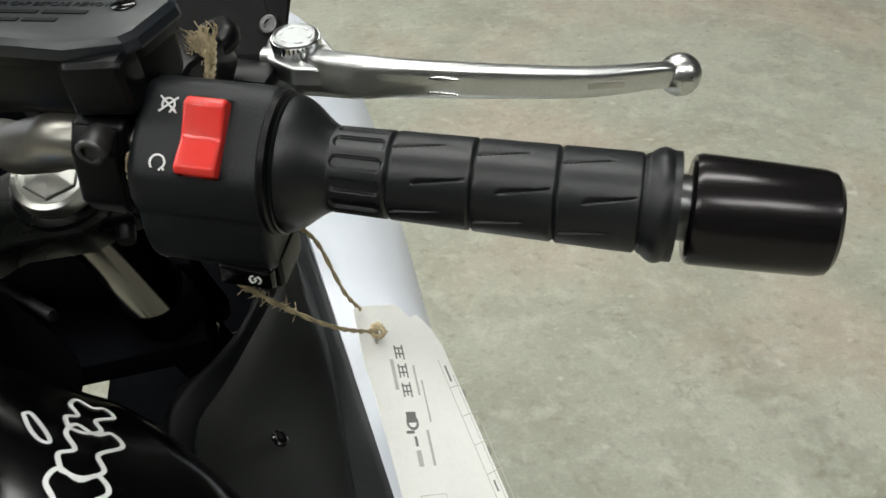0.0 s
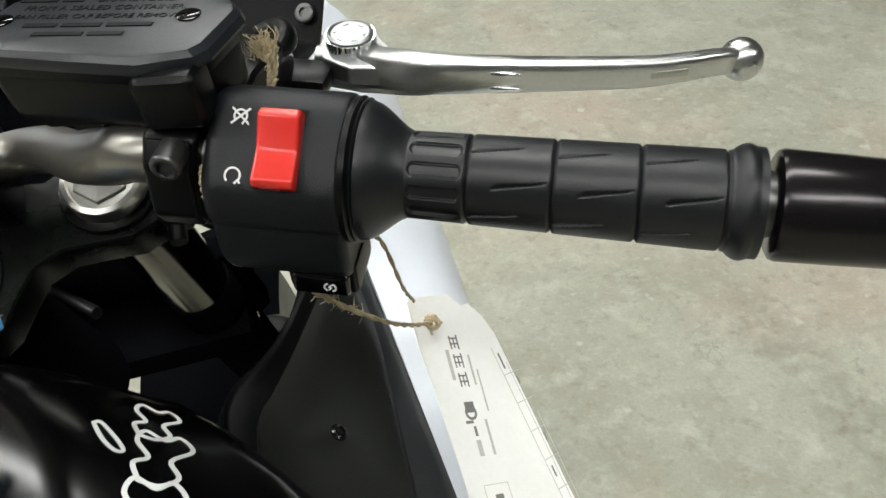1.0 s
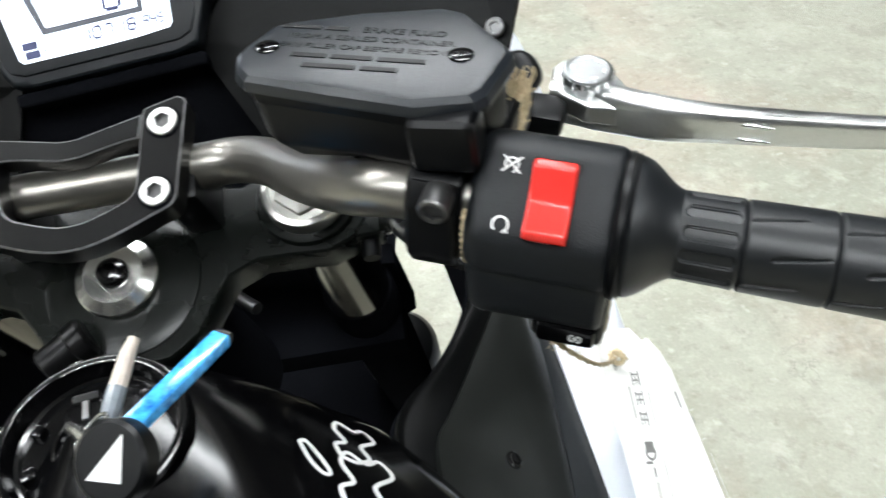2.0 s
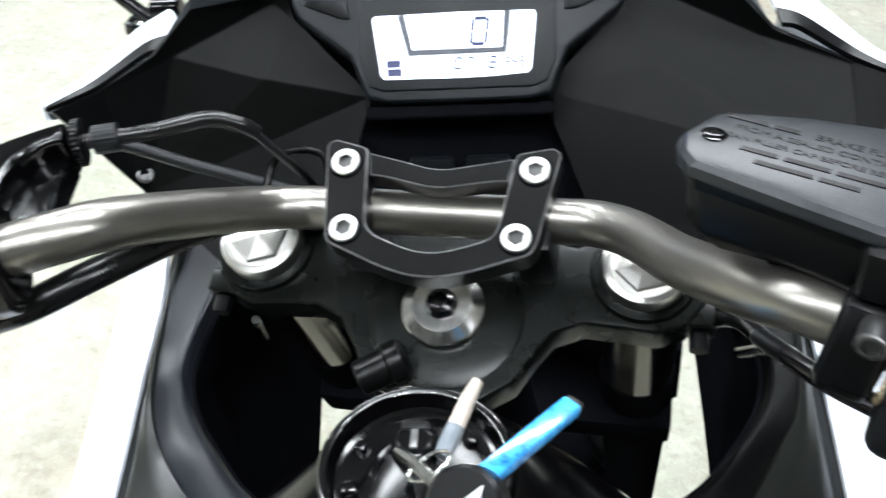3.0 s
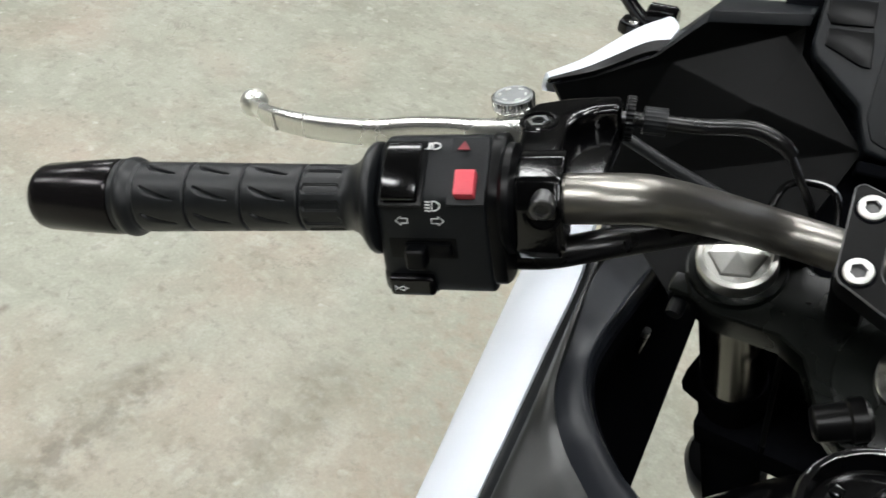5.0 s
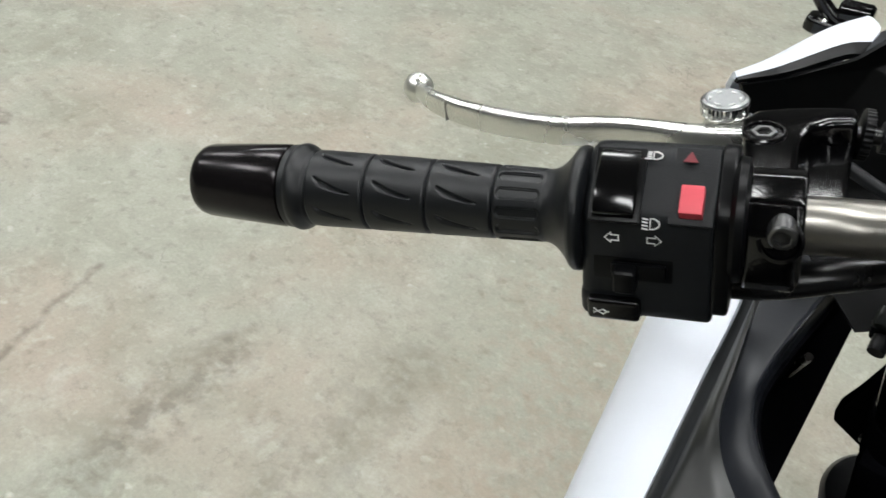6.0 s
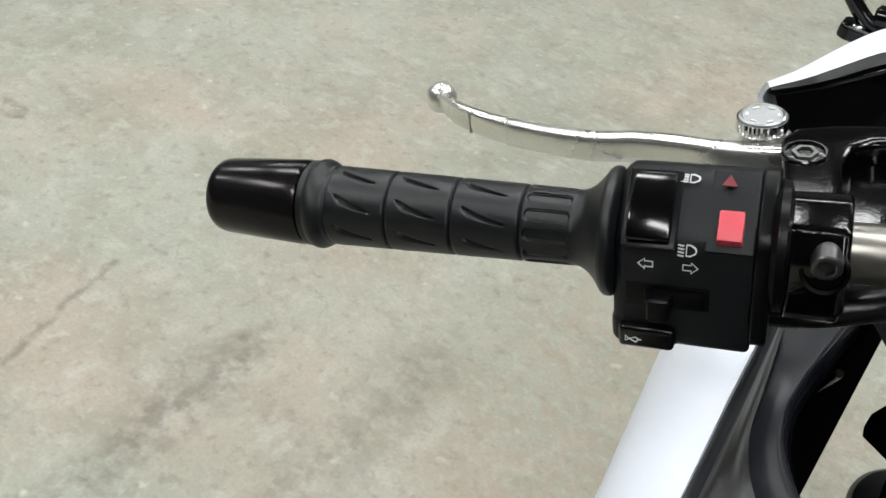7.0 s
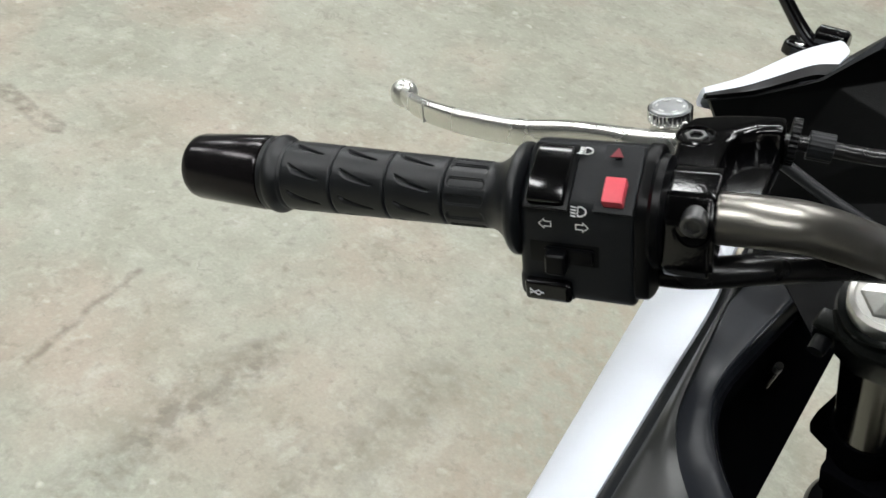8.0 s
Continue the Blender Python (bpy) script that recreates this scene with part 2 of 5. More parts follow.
DIALFACE = pbr("dial_face", (0.012, 0.0135, 0.0145), 0.6, vary=0.1)
LCDINK = pbr("lcd_segment", (0.030, 0.035, 0.10), 0.6, vary=0.05)
LCDGREY = pbr("lcd_band", (0.060, 0.065, 0.080), 0.6, vary=0.05)
LCD = glow("lcd_backlight", (0.84, 0.90, 1.0), 0.95)
BLUELAMP = glow("blue_lamp", (0.018, 0.065, 1.0), 4.5)
GREENLAMP = glow("green_lamp", (0.03, 1.0, 0.35), 1.8)
NEEDLE = glow("white_needle", (0.85, 0.87, 0.85), 0.5)
TUBE = glow("lamp_diffuser", (0.995, 1.0, 1.0), 36.0)


# ---- mesh helpers ----
def part(name, bm, material, parent=None, label="", m=None, sharp=35.0):
    """One mesh object from a bmesh, its places given in the frame m of the motorcycle."""
    if m is not None:
        bm.transform(m)
        if m.to_3x3().determinant() < 0:
            bmesh.ops.reverse_faces(bm, faces=bm.faces)
    me = bpy.data.meshes.new(name)
    bm.to_mesh(me)
    bm.free()
    me.materials.append(material)
    me.shade_smooth()
    me.set_sharp_from_angle(angle=radians(sharp))
    ob = new(name, me)
    if parent is not None:
        ob.parent = parent
    if label:
        ob["label"] = label
    return ob


def bevelled(bm, width, segments=2, angle=28):
    if width > 0:
        edges = [e for e in bm.edges if len(e.link_faces) == 2 and e.calc_face_angle(0) > radians(angle)]
        bmesh.ops.bevel(bm, geom=edges, offset=width, segments=segments, affect="EDGES", profile=0.6, clamp_overlap=True)
    return bm


def box(cx, cy, cz, sx, sy, sz, bevel=0.0, segments=2, turn=None):
    bm = bmesh.new()
    bmesh.ops.create_cube(bm, size=1)
    bm.transform(Matrix.Diagonal((sx, sy, sz, 1)))
    bevelled(bm, bevel, segments)
    if turn is not None:
        bm.transform(turn)
    bm.transform(Matrix.Translation((cx, cy, cz)))
    return bm


def join(*bms):
    out = bms[0]
    for b in bms[1:]:
        me = bpy.data.meshes.new("joined")
        b.to_mesh(me)
        b.free()
        out.from_mesh(me)
        bpy.data.meshes.remove(me)
    return out


def lathe(profile, n=40, axis="X", at=(0, 0, 0)):
    """Turn a profile of (along, radius) about an axis through at."""
    bm = bmesh.new()
    rings = []
    for a, r in profile:
        ring = []
        for k in range(n):
            c, s = math.cos(2 * math.pi * k / n) * r, math.sin(2 * math.pi * k / n) * r
            p = {"X": (a, c, s), "Y": (s, a, c), "Z": (c, s, a)}[axis]
            ring.append(bm.verts.new(Vector(p) + Vector(at)))
        rings.append(ring)
    for r0, r1 in zip(rings, rings[1:]):
        for k in range(n):
            bm.faces.new((r0[k], r0[(k + 1) % n], r1[(k + 1) % n], r1[k]))
    bm.faces.new(rings[0])
    bm.faces.new(rings[-1])
    bmesh.ops.recalc_face_normals(bm, faces=bm.faces)
    return bm


def prism(poly, a0, a1, axis="X", bevel=0.0, segments=2, angle=28):
    """A polygon drawn across an axis and drawn out along it from a0 to a1."""
    bm = bmesh.new()
    rings = []
    for a in (a0, a1):
        rings.append([bm.verts.new({"X": (a, p, q), "Y": (p, a, q), "Z": (p, q, a)}[axis]) for p, q in poly])
    n = len(poly)
    for k in range(n):
        bm.faces.new((rings[0][k], rings[0][(k + 1) % n], rings[1][(k + 1) % n], rings[1][k]))
    bm.faces.new(rings[0])
    bm.faces.new(rings[1])
    bmesh.ops.recalc_face_normals(bm, faces=bm.faces)
    return bevelled(bm, bevel, segments, angle)


def barrel(outline, s0, s1, r0, r1, steps=4, keep=()):
    """A moulded housing: a smooth outline across the bar, drawn out along it, with both ends rolled in. Corners in keep stay crisp."""
    n = len(outline)
    ring = []
    for k in range(n):
        a, b, c, d = (Vector((*outline[(k + j) % n], 0)) for j in (-1, 0, 1, 2))
        if k in keep:
            a = 2 * b - c
        if (k + 1) % n in keep:
            d = 2 * c - b
        for j in range(steps):
            t = j / steps
            ring.append(0.5 * (2 * b + (c - a) * t + (2 * a - 5 * b + 4 * c - d) * t * t + (3 * b - a - 3 * c + d) * t ** 3))
    mid = sum(ring, Vector()) / len(ring)
    spans = [(s0 + r0 * (1 - math.cos(radians(q))), r0 * (1 - math.sin(radians(q)))) for q in (0, 15, 30, 50, 70, 90)]
    spans += [(s1 - r1 * (1 - math.cos(radians(q))), r1 * (1 - math.sin(radians(q)))) for q in (90, 70, 50, 30, 15, 0)]
    rings = []
    for x, inset in spans:
        rings.append([(x, *(p + (mid - p).normalized() * inset).xy) for p in ring])
    return loft(rings)


def curve(points, steps=8):
    """Points on a smooth line through the given points."""
    pts = [Vector(p) for p in points]
    pts = [2 * pts[0] - pts[1]] + pts + [2 * pts[-1] - pts[-2]]
    out = []
    for a, b, c, d in zip(pts, pts[1:], pts[2:], pts[3:]):
        for k in range(steps):
            t = k / steps
            out.append(0.5 * (2 * b + (c - a) * t + (2 * a - 5 * b + 4 * c - d) * t * t + (3 * b - a - 3 * c + d) * t ** 3))
    out.append(pts[-2])
    return out


def sweep(points, radius, n=14, steps=8, section=None):
    """A tube, or any section of (across, up), along a smooth line. radius may be a list, one for each given point."""
    line = curve(points, steps)
    radii = [radius] * len(points) if not isinstance(radius, (list, tuple)) else list(radius)
    bm = bmesh.new()
    rings = []
    side = None
    for k, p in enumerate(line):
        ahead = (line[min(k + 1, len(line) - 1)] - line[max(k - 1, 0)]).normalized()
        if side is None:
            side = ahead.cross(Vector((0, 0, 1)))
            if side.length < 0.1:
                side = ahead.cross(Vector((0, 1, 0)))
        side = (side - ahead * side.dot(ahead)).normalized()
        up = side.cross(ahead)
        f = k / steps
        i = min(int(f), len(radii) - 2)
        r = radii[i] + (radii[i + 1] - radii[i]) * (f - i)
        if section is None:
            ring = [p + side * (r * math.cos(2 * math.pi * j / n)) + up * (r * math.sin(2 * math.pi * j / n)) for j in range(n)]
        else:
            ring = [p + side * (r * a) + up * (r * b) for a, b in section]
        rings.append([bm.verts.new(q) for q in ring])
    m = len(rings[0])
    for r0, r1 in zip(rings, rings[1:]):
        for k in range(m):
            bm.faces.new((r0[k], r0[(k + 1) % m], r1[(k + 1) % m], r1[k]))
    bm.faces.new(rings[0])
    bm.faces.new(rings[-1])
    bmesh.ops.recalc_face_normals(bm, faces=bm.faces)
    return bm


def loft(rings, cap=True):
    bm = bmesh.new()
    vs = [[bm.verts.new(p) for p in ring] for ring in rings]
    n = len(vs[0])
    for r0, r1 in zip(vs, vs[1:]):
        for k in range(n):
            bm.faces.new((r0[k], r0[(k + 1) % n], r1[(k + 1) % n], r1[k]))
    if cap:
        bm.faces.new(vs[0])
        bm.faces.new(vs[-1])
    bmesh.ops.recalc_face_normals(bm, faces=bm.faces)
    return bm


def sheet(rows, thick=0.003, smooth=3):
    """A shell through rows of points, made smooth between them and given a thickness."""
    fine = [curve(r, smooth) for r in rows]
    cols = [curve([r[k] for r in fine], smooth) for k in range(len(fine[0]))]
    bm = bmesh.new()
    vs = [[bm.verts.new(p) for p in col] for col in cols]
    for c0, c1 in zip(vs, vs[1:]):
        for k in range(len(c0) - 1):
            bm.faces.new((c0[k], c0[k + 1], c1[k + 1], c1[k]))
    bmesh.ops.recalc_face_normals(bm, faces=bm.faces)
    up = sum((f.normal.z for f in bm.faces))
    if up < 0:
        bmesh.ops.reverse_faces(bm, faces=bm.faces)
    bmesh.ops.solidify(bm, geom=bm.faces[:], thickness=thick)
    return bm


def strokes(lines, width, high=0.0003):
    """Flat bars along lines of (x, y), each a little proud of the plane z = 0."""
    bm = bmesh.new()
    for line in lines:
        pts = [Vector((*p, 0)) for p in line]
        closed = (pts[0] - pts[-1]).length < 1e-7
        sides = []
        for k, p in enumerate(pts):
            before = pts[k - 1] if k else (pts[-2] if closed else None)
            after = pts[k + 1] if k < len(pts) - 1 else (pts[1] if closed else None)
            t = Vector((0, 0, 0))
            for a, b in ((before, p), (p, after)):
                if a is not None and b is not None and (b - a).length > 1e-9:
                    t += (b - a).normalized()
            t = t.normalized() if t.length > 1e-6 else Vector((1, 0, 0))
            nrm = Vector((-t.y, t.x, 0)) * width / 2
            sides.append([bm.verts.new(q) for q in (p + nrm, p - nrm, p - nrm + Vector((0, 0, high)), p + nrm + Vector((0, 0, high)))])
        for a, b in zip(sides, sides[1:]):
            for k in range(4):
                bm.faces.new((a[k], a[(k + 1) % 4], b[(k + 1) % 4], b[k]))
        if not closed:
            bm.faces.new(sides[0])
            bm.faces.new(sides[-1])
    bmesh.ops.recalc_face_normals(bm, faces=bm.faces)
    return bm


def arc(cx, cy, r, a0, a1, n=14):
    return [(cx + r * math.cos(radians(a0 + (a1 - a0) * k / n)), cy + r * math.sin(radians(a0 + (a1 - a0) * k / n))) for k in range(n + 1)]


def lettering(text, size, high=0.0002):
    """Words as a mesh on the plane z = 0, centred."""
    cu = bpy.data.curves.new("lettering", "FONT")
    cu.body, cu.size, cu.extrude, cu.align_x, cu.align_y = text, size, high, "CENTER", "CENTER"
    cu.resolution_u = 3
    ob = new("lettering", cu)
    me = bpy.data.meshes.new_from_object(ob.evaluated_get(bpy.context.evaluated_depsgraph_get()))
    bm = bmesh.new()
    bm.from_mesh(me)
    bpy.data.objects.remove(ob)
    bpy.data.curves.remove(cu)
    bpy.data.meshes.remove(me)
    return bm


def facing(at, normal, right):
    """A frame at a place whose z is the normal and whose x is as near to right as may be."""
    z = Vector(normal).normalized()
    x = (Vector(right) - z * Vector(right).dot(z)).normalized()
    y = z.cross(x)
    return Matrix(((x.x, y.x, z.x, at[0]), (x.y, y.y, z.y, at[1]), (x.z, y.z, z.z, at[2]), (0, 0, 0, 1)))


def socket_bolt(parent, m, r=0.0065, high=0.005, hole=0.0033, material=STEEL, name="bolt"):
    """A hexagon socket bolt head standing on the plane of m, with a sunk socket darkened by colour."""
    n = 24
    bm = bmesh.new()
    rings = []
    for z, radius in ((0, r * 0.97), (high - 0.0010, r), (high - 0.0003, r - 0.0004), (high, r - 0.0010), (high, hole * 1.22), (high - 0.0002, 0.0), (high - 0.0018, 0.0)):
        ring = []
        for k in range(n):
            a = 2 * math.pi * k / n
            hexa = hole / math.cos((a + math.pi / 6) % (math.pi / 3) - math.pi / 6)
            ring.append(bm.verts.new(((radius or hexa) * math.cos(a), (radius or hexa) * math.sin(a), z)))
        rings.append(ring)
    for r0, r1 in zip(rings, rings[1:]):
        for k in range(n):
            bm.faces.new((r0[k], r0[(k + 1) % n], r1[(k + 1) % n], r1[k]))
    bm.faces.new(rings[0])
    bm.faces.new(rings[-1])
    bmesh.ops.recalc_face_normals(bm, faces=bm.faces)
    ob = part(name, bm, material, parent, m=m, sharp=30)
    # the socket's shade put into colour: walls and floor take the dark steel
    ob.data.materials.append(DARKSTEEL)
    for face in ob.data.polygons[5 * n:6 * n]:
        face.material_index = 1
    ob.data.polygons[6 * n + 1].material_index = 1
    return ob


# ---- the hall ----
def slab(name, x0, x1, y0, y1, z0, z1, material, label, category):
    bm = box((x0 + x1) / 2, (y0 + y1) / 2, (z0 + z1) / 2, x1 - x0, y1 - y0, z1 - z0)
    return tagged(part(name, bm, material), label, category, kind="structure")


slab("floor", -9, 9, -9, 9, -0.2, 0, CONCRETE, "worn beige-grey concrete floor with stains and fine cracks", "floor")
# unseen walls and ceiling, kept dark to hold down reflections on the bike
slab("wall_north", -9, 9, 9, 9.2, -0.2, 4.6, PLASTER, "plain dark grey plaster wall closing the hall, out of view", "wall")
slab("wall_south", -9, 9, -9.2, -9, -0.2, 4.6, PLASTER, "plain dark grey plaster wall closing the hall, out of view", "wall")
slab("wall_east", 9, 9.2, -9.2, 9.2, -0.2, 4.6, PLASTER, "plain dark grey plaster wall closing the hall, out of view", "wall")
slab("wall_west", -9.2, -9, -9.2, 9.2, -0.2, 4.6, PLASTER, "plain dark grey plaster wall closing the hall, out of view", "wall")
slab("ceiling", -9.2, 9.2, -9.2, 9.2, 4.6, 4.8, ROOFING, "plain dark ceiling of the hall, out of view", "ceiling")


def ceiling_light(x, y):
    lamp = new("ceiling_light")
    lamp.location = (x, y, 4.6)
    part("housing", box(0, 0, -0.04, 2.5, 0.54, 0.08, 0.01), PLASTER, lamp)
    part("diffuser", box(0, 0, -0.095, 2.4, 0.46, 0.03), TUBE, lamp, "bright white diffuser")
    return tagged(lamp, "long white tube light fixed under the ceiling, out of view", "lamp", "ceiling lights of the hall")


first_lamp = ceiling_light(-3.2, -2.4)
# unseen lamps; the one at x 3.8 is added to brighten tag and fairing
for lx, ly in ((-7.2, -2.4), (-7.2, 0.9), (-7.2, 4.2), (0.2, -2.4), (3.8, -2.4), (-3.2, 0.9), (0.2, 0.9), (-3.2, 4.2), (0.2, 4.2)):
    copy_thing(first_lamp, Matrix.Translation((lx, ly, 4.6)))


# ---- the motorcycle ----
bike = tagged(new("motorcycle"), "white and black sport motorcycle leaning on its side stand on concrete", "motorcycle")
bike.matrix_world = BIKE


# handlebar tube
bar_right = [(0.050, 0.013, 1.021), (0.070, 0.0105, 1.0225), (0.087, -0.005, 1.0285), (0.104, -0.034, 1.0390), (0.120, -0.0625, 1.0530), (0.133, -0.0795, 1.0612)]
bar_right += [tuple(GRIP @ Vector((s, 0, 0))) for s in (0.0, 0.03, 0.10, 0.204)]
bar_left = [(-0.050, 0.013, 1.021), (-0.070, 0.0110, 1.0220), (-0.087, -0.001, 1.0285), (-0.103, -0.034, 1.0468), (-0.118, -0.067, 1.0635), (-0.131, -0.0815, 1.0668)]
bar_left += [tuple(GRIP_L @ Vector((s, 0, 0))) for s in (0.0, 0.03, 0.10, 0.204)]
bar_line = bar_left[::-1] + [(0.0, 0.013, 1.021)] + bar_right
handlebar = part("handlebar", sweep(bar_line, 0.0106, 24, 10), BRONZE, bike, "smoky bronze steel handlebar tube")


# grips with their relief
def grip_mesh(left, s0=0.077, s1=0.204, ns=330, na=288):
    """A rubber grip: flange, ribbed collar, three ringed lengths with slanting nicks, end bead."""
    ring_at = (0.1135, 0.1405, 0.1670, 0.1930)

    def radius(s, a):
        if left and s < 0.0828:
            return 0.0205 + 0.0036 * math.sin(min(1.0, (s - s0) / 0.0028) * math.pi / 2) - max(0.0, s - 0.0815) * 0.7
        if left and s < 0.0940:
            f = (s - 0.0828) / 0.0112
            r = 0.0232 - 0.0090 * (1 - (1 - f) ** 2.0)
        elif not left and s < 0.0790:
            return 0.0208 + 0.0032 * math.sin(min(1.0, (s - s0) / 0.0018) * math.pi / 2)
        elif not left and s < 0.0945:
            f = (s - 0.0790) / 0.0155
            r = 0.0142 + 0.0090 * (1 - f) ** 1.25 * (1 + 0.35 * math.sin(f * math.pi)) - (0.0006 if s < 0.0796 else 0.0)
        else:
            r = 0.0144 + 0.0016 * min(1.0, (s - 0.096) / 0.09)
        if s > 0.1945:
            f = (s - 0.1945) / 0.0095
            r += 0.0024 * math.sin(min(1, f * 1.35) * math.pi * 0.78)
        for g in ring_at:
            r -= 0.0010 * math.exp(-(((s - g) / 0.00055) ** 2))
        deg = math.degrees(a) % 360
        if 0.0950 < s < 0.1118:
            d = deg % 30
            edge = min(s - 0.0950, 0.1118 - s)
            if edge < 0.0016:
                wide = 9.5 * math.sqrt(max(0.0, 1 - ((0.0016 - edge) / 0.0016) ** 2))
            else:
                wide = 9.5
            off = abs(d - 15)
            if off < wide:
                r -= 0.0010 if off < wide - 2.2 else 0.0005
        for g0, g1 in zip(ring_at, ring_at[1:]):
            if g0 < s < g1:
                f = (s - g0) / (g1 - g0)
                turn = int((deg + 11) // 45)
                d = (deg + 11) % 45
                start = 0.20 if left else 0.30 if turn % 2 else 0.03
                g = (f - start) / 0.64
                if left:
                    g = 1 - g
                if 0 < g < 1:
                    if left:
                        off = d - 22 - 22 * (g - 0.5) + 9 * (g - 0.5) ** 2
                        wide, near, deep = 2.0 + 10.0 * max(0.0, 1 - g / 0.9) * min(1.0, g / 0.16), 2.2, 0.0014
                    else:
                        off = 22 - 13 * (g - 0.5) - d
                        wide, near, deep = 1.6 + 5.2 * max(0.0, 1 - g / 0.75) * min(1.0, g / 0.10), 1.6, 0.0011
                    fade = min(1.0, g / 0.05, (1 - g) / 0.12)
                    if -near < off <= 0:
                        r -= deep * fade * (1 + off / near)
                    elif 0 < off < wide:
                        r -= deep * fade * (1 - off / wide)
        return r

    bm = bmesh.new()
    rows = []
    for i in range(ns + 1):
        s = s0 + (s1 - s0) * i / ns
        row = []
        for k in range(na):
            a = 2 * math.pi * k / na
            r = radius(s, a)
            row.append(bm.verts.new((s, r * math.cos(a), r * math.sin(a))))
        rows.append(row)
    for r0, r1 in zip(rows, rows[1:]):
        for k in range(na):
            bm.faces.new((r0[k], r0[(k + 1) % na], r1[(k + 1) % na], r1[k]))
    bm.faces.new(rows[0])
    bm.faces.new(rows[-1])
    bmesh.ops.recalc_face_normals(bm, faces=bm.faces)
    return bm


def bar_end(m, start, end, thin):
    weight = part("bar_end_weight", lathe([(start, 0.0155), (start + 0.0009, 0.0170), (start + 0.0025, 0.0176), ((start + end) / 2, (0.0177 + thin) / 2), (end - 0.0050, thin), (end - 0.0018, thin - 0.0008), (end - 0.0002, 0.0138), (end, 0.004)], 64), TURNED, bike, "satin black turned bar end weight", m)
    part("spacer", lathe([(0.202, 0.0105), (0.209, 0.0105)], 32), DARKSTEEL, weight, m=m)
    return weight


for m, left in ((GRIP, False), (GRIP_L, True)):
    part("grip", grip_mesh(left), RUBBER, bike, "black rubber grip with ribs and slanting nicks", m, 50)
    bar_end(m, 0.2045 if left else 0.2075, 0.2478 if left else 0.2517, 0.0158 if left else 0.0166)


# ---- switch housings ----
def plate(lines, width, at, normal, right, parent, material=PRINT, name="marking"):
    return part(name, strokes(lines, width), material, parent, m=facing(at, normal, right))


def on_grip(m, s, h, v, nh, nv, flip=1):
    """A frame on the housing's skin: a place and its outward normal across the axis; x runs to the bike's right."""
    at = m @ Vector((s, h, v))
    normal = (m.to_3x3() @ Vector((0, nh, nv))).normalized()
    right = m.to_3x3() @ Vector((flip, 0, 0))
    return facing(at, normal, right)


# right: kill switch and starter
right_upper = [(0.0262, -0.0040), (0.0228, 0.0120), (0.0135, 0.0208), (0.0045, 0.0222), (-0.0050, 0.0164), (-0.0150, 0.0072), (-0.0196, 0.0006), (-0.0206, -0.0085), (-0.0200, -0.0118), (0.0250, -0.0118)]
housing_r = part("switch_housing", barrel(right_upper, 0.0272, 0.0752, 0.0065, 0.0035, 4, (8, 9)), MATTE, bike, "matte black right switch housing", GEAR, 40)
right_lower = [(0.0245, -0.0110), (-0.0188, -0.0110), (-0.0192, -0.0200), (-0.0176, -0.0310), (-0.0115, -0.0372), (0.0040, -0.0400), (0.0170, -0.0360), (0.0240, -0.0220)]
part("lower_shell", barrel(right_lower, 0.0282, 0.0748, 0.0060, 0.0035, 4, (0, 1)), MATTE, housing_r, m=GEAR)
part("rim", lathe([(0.0735, 0.0215), (0.0748, 0.0240), (0.0768, 0.0243), (0.0775, 0.0225)], 48), SATIN, housing_r, m=GEAR)

face_n = (-0.672, 0.740)
along = (-0.740, -0.672)


def on_face(s, f, proud=0.0):
    """The right housing's slanting face: along the bar, down the face, above it."""
    return on_grip(GEAR, s, -0.0017 + along[0] * f + face_n[0] * proud, 0.0189 + along[1] * f + face_n[1] * proud, *face_n)


rocker_side = [(-0.0124, -0.001), (-0.0124, 0.0040), (-0.0100, 0.0062), (-0.0040, 0.0046), (0.0012, 0.0034), (0.0066, 0.0046), (0.0112, 0.0056), (0.0132, 0.0040), (0.0132, -0.001)]
rocker = prism([(-a, b) for a, b in rocker_side], -0.0069, 0.0069, "X", 0.0021, 4, 24)
kill = part("kill_switch", rocker, RED, housing_r, "glossy red rocker kill switch", on_face(0.0537, 0.0098, 0.0003))
part("recess", box(0, 0, 0.0001, 0.0150, 0.0262, 0.0008, 0.0003), SATIN, housing_r, m=on_face(0.0537, 0.0095, 0.0))
R_OFF = on_face(0.0396, 0.0, 0.0003)
ring_open = arc(0, 0, 0.0021, -50, 230)
part("marking", strokes([ring_open, [(-0.0030, -0.0026), (0.0030, 0.0026)], [(-0.0030, 0.0026), (0.0030, -0.0026)], [(0.0008, -0.0027), (0.0014, -0.0015), (0.0026, -0.0019)]], 0.0006), PRINT, housing_r, "white stop marking", R_OFF)
part("marking", strokes([arc(0, 0, 0.0025, -48, 228), [(0.0009, -0.0026), (0.0018, -0.0014), (0.0027, -0.0024)]], 0.0006), PRINT, housing_r, "white run marking", on_face(0.0393, 0.0193, 0.0003))
start_m = on_grip(GEAR, 0.0632, -0.0130, -0.0385, -0.93, -0.10)
starter = part("starter_button", box(0, 0, 0.0008, 0.0205, 0.0100, 0.0060, 0.0022, 3), GLOSS, housing_r, "gloss black starter button", start_m)
part("starter_pod", box(0, 0, -0.0105, 0.0250, 0.0150, 0.0220, 0.0030, 3), SATIN, housing_r, m=start_m)
part("marking", strokes([arc(0, 0, 0.0020, -70, 60), arc(0, 0, 0.0020, 110, 240), [(0.0006, 0.0013), (-0.0005, 0.0001), (0.0005, -0.0001), (-0.0006, -0.0013)]], 0.0006), PRINT, starter, m=start_m @ Matrix.Translation((0.0035, 0, 0.0037)))
